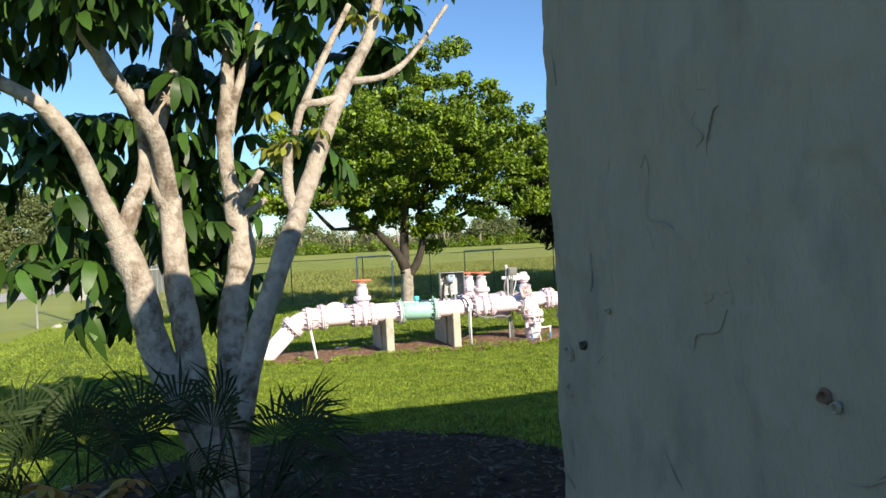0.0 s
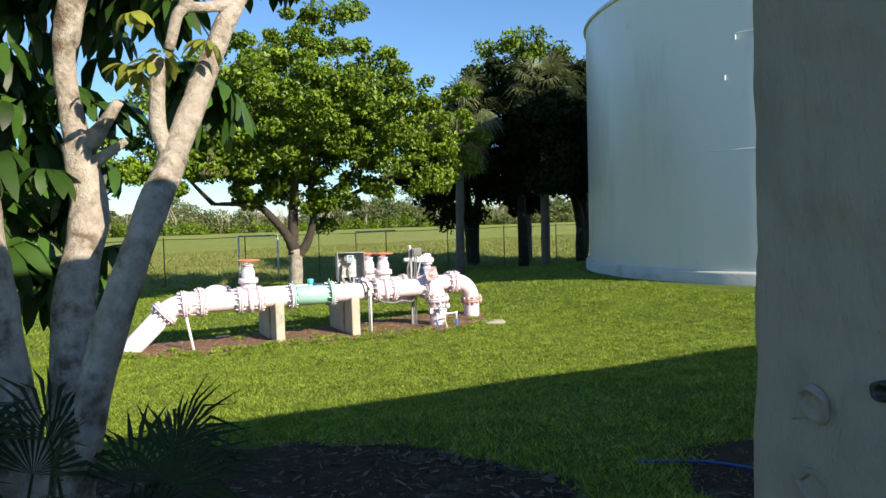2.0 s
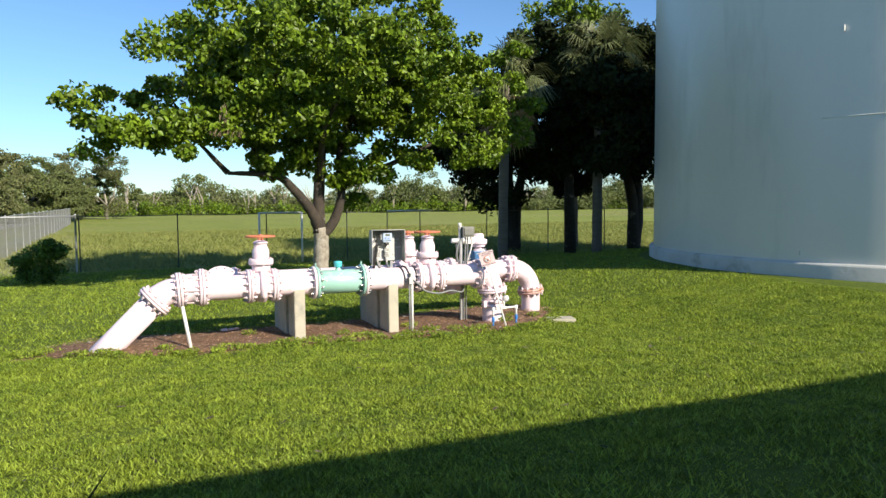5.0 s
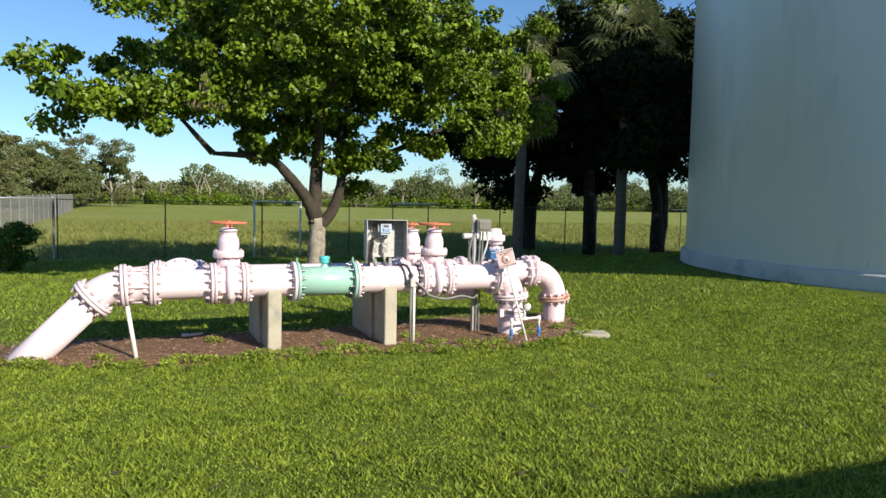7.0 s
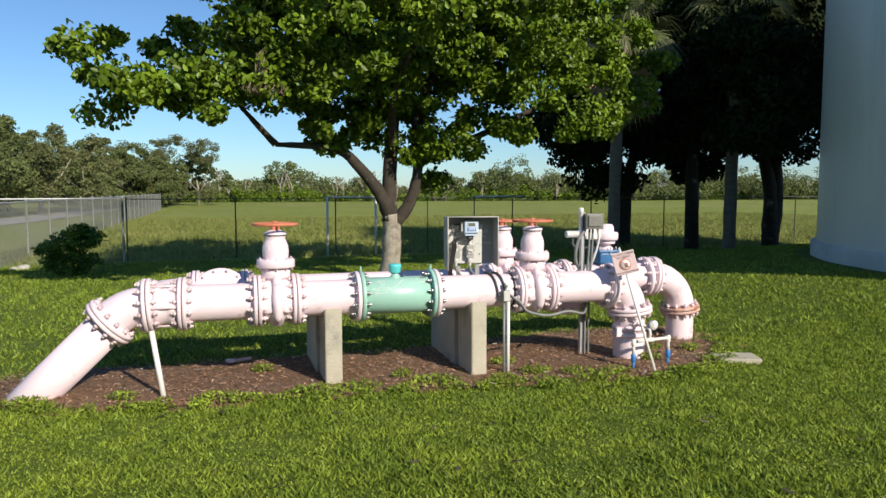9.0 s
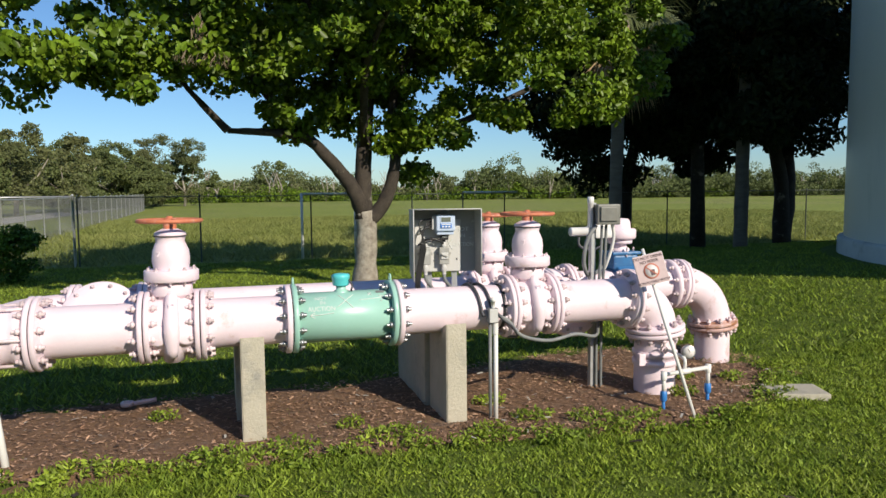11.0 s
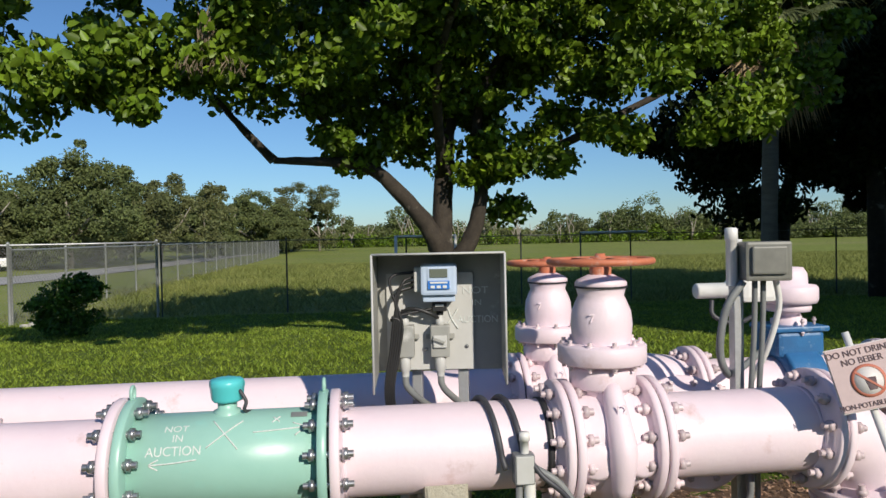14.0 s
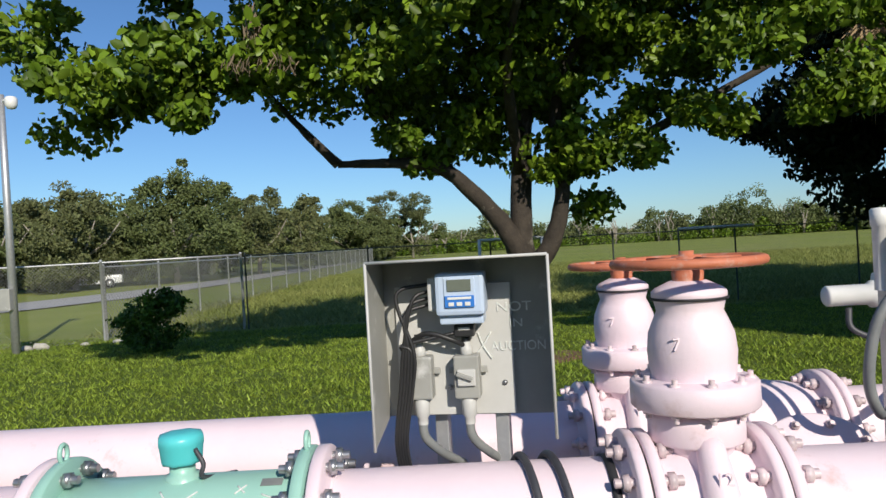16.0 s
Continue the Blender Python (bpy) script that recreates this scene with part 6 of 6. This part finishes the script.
wood_edge("far_woods", -60, 200, 150, 16, 6.2, 1300, LEAF_FAR, 201, "olive green scrub woods beyond the meadow", 0.48)
wood_edge("far_woods", -40, 170, 146, 8, 4.2, 700, LEAF_GREY, 205, "grey green scrub at the edge of the meadow", 0.42)
wood_edge("far_woods", -30, 160, 143, 5, 2.4, 420, LEAF_TREE, 209, "low green scrub at the meadow's edge", 0.38)
wood_edge("far_woods", -90, -18, 84, 12, 6.5, 420, LEAF_FAR, 213, "olive green trees beyond the road", 0.5)
wood_edge("far_woods", 50, 74, 144, 6, 7.0, 130, LEAF_FAR, 217, "taller olive trees in the far scrub", 0.42)
wood_edge("far_woods", 74, 230, 138, 10, 6.4, 900, LEAF_FAR, 221, "dense dark green woods beyond the meadow", 0.42)
bt = bmesh.new()
gg = np.random.default_rng(7)
for _ in range(70):
    x, y = gg.uniform(-20, 150), gg.uniform(144, 150)
    h = gg.uniform(3.0, 6.0)
    for k in range(3):
        tube([(x, y, -0.2), (x + gg.normal() * 0.3, y, h * 0.5), (x + gg.normal() * 1.0, y, h)], [0.13, 0.09, 0.03], 5, bt)
tagged(part("bare_trunks", bt, BARK_LICHEN), "bare grey trunks standing in the far scrub", "woods", kind="stuff")


def car(x, y, rz):
    t = thing("parked_car", (x, y, gz(x, y)), "white car parked across the road", "car")
    m = Matrix.Translation((x, y, gz(x, y))) @ pose(0, 0, 0, 0, 0, rz)
    part("body", block((4.4, 1.75, 0.62), m @ pose(0, 0, 0.62), 0.16), CARWHITE, t)
    part("cabin", block((2.1, 1.55, 0.6), m @ pose(-0.2, 0, 1.15), 0.2), GLASSDARK, t)
    part("roof", block((1.6, 1.4, 0.08), m @ pose(-0.2, 0, 1.45), 0.03), CARWHITE, t)
    for dx in (-1.35, 1.35):
        for dy in (-0.8, 0.8):
            w = part("wheel", lathe([(0, -0.1), (0.2, -0.1), (0.33, -0.09), (0.34, 0), (0.33, 0.09), (0.2, 0.1), (0, 0.1)], m @ pose(dx, dy, 0.34, 90, 0, 0), 20), BLACK, t)
            part("rim", lathe([(0, -0.11), (0.19, -0.105), (0.19, 0.105), (0, 0.11)], m @ pose(dx, dy, 0.34, 90, 0, 0), 14), GALV, w)


car(-22.0, 64, 20)
sh = thing("brown_shed", (-29, 55, gz(-29, 55)), "low brown shed beyond the road", "shed")
part("wall", block((6, 4, 2.0), pose(-29, 55, 0.8, 0, 0, 12), 0.05), BROWNWALL, sh)
part("roof", block((6.5, 4.5, 0.15), pose(-29, 55, 1.87, 0, 0, 12), 0.03), ROOFM, sh)
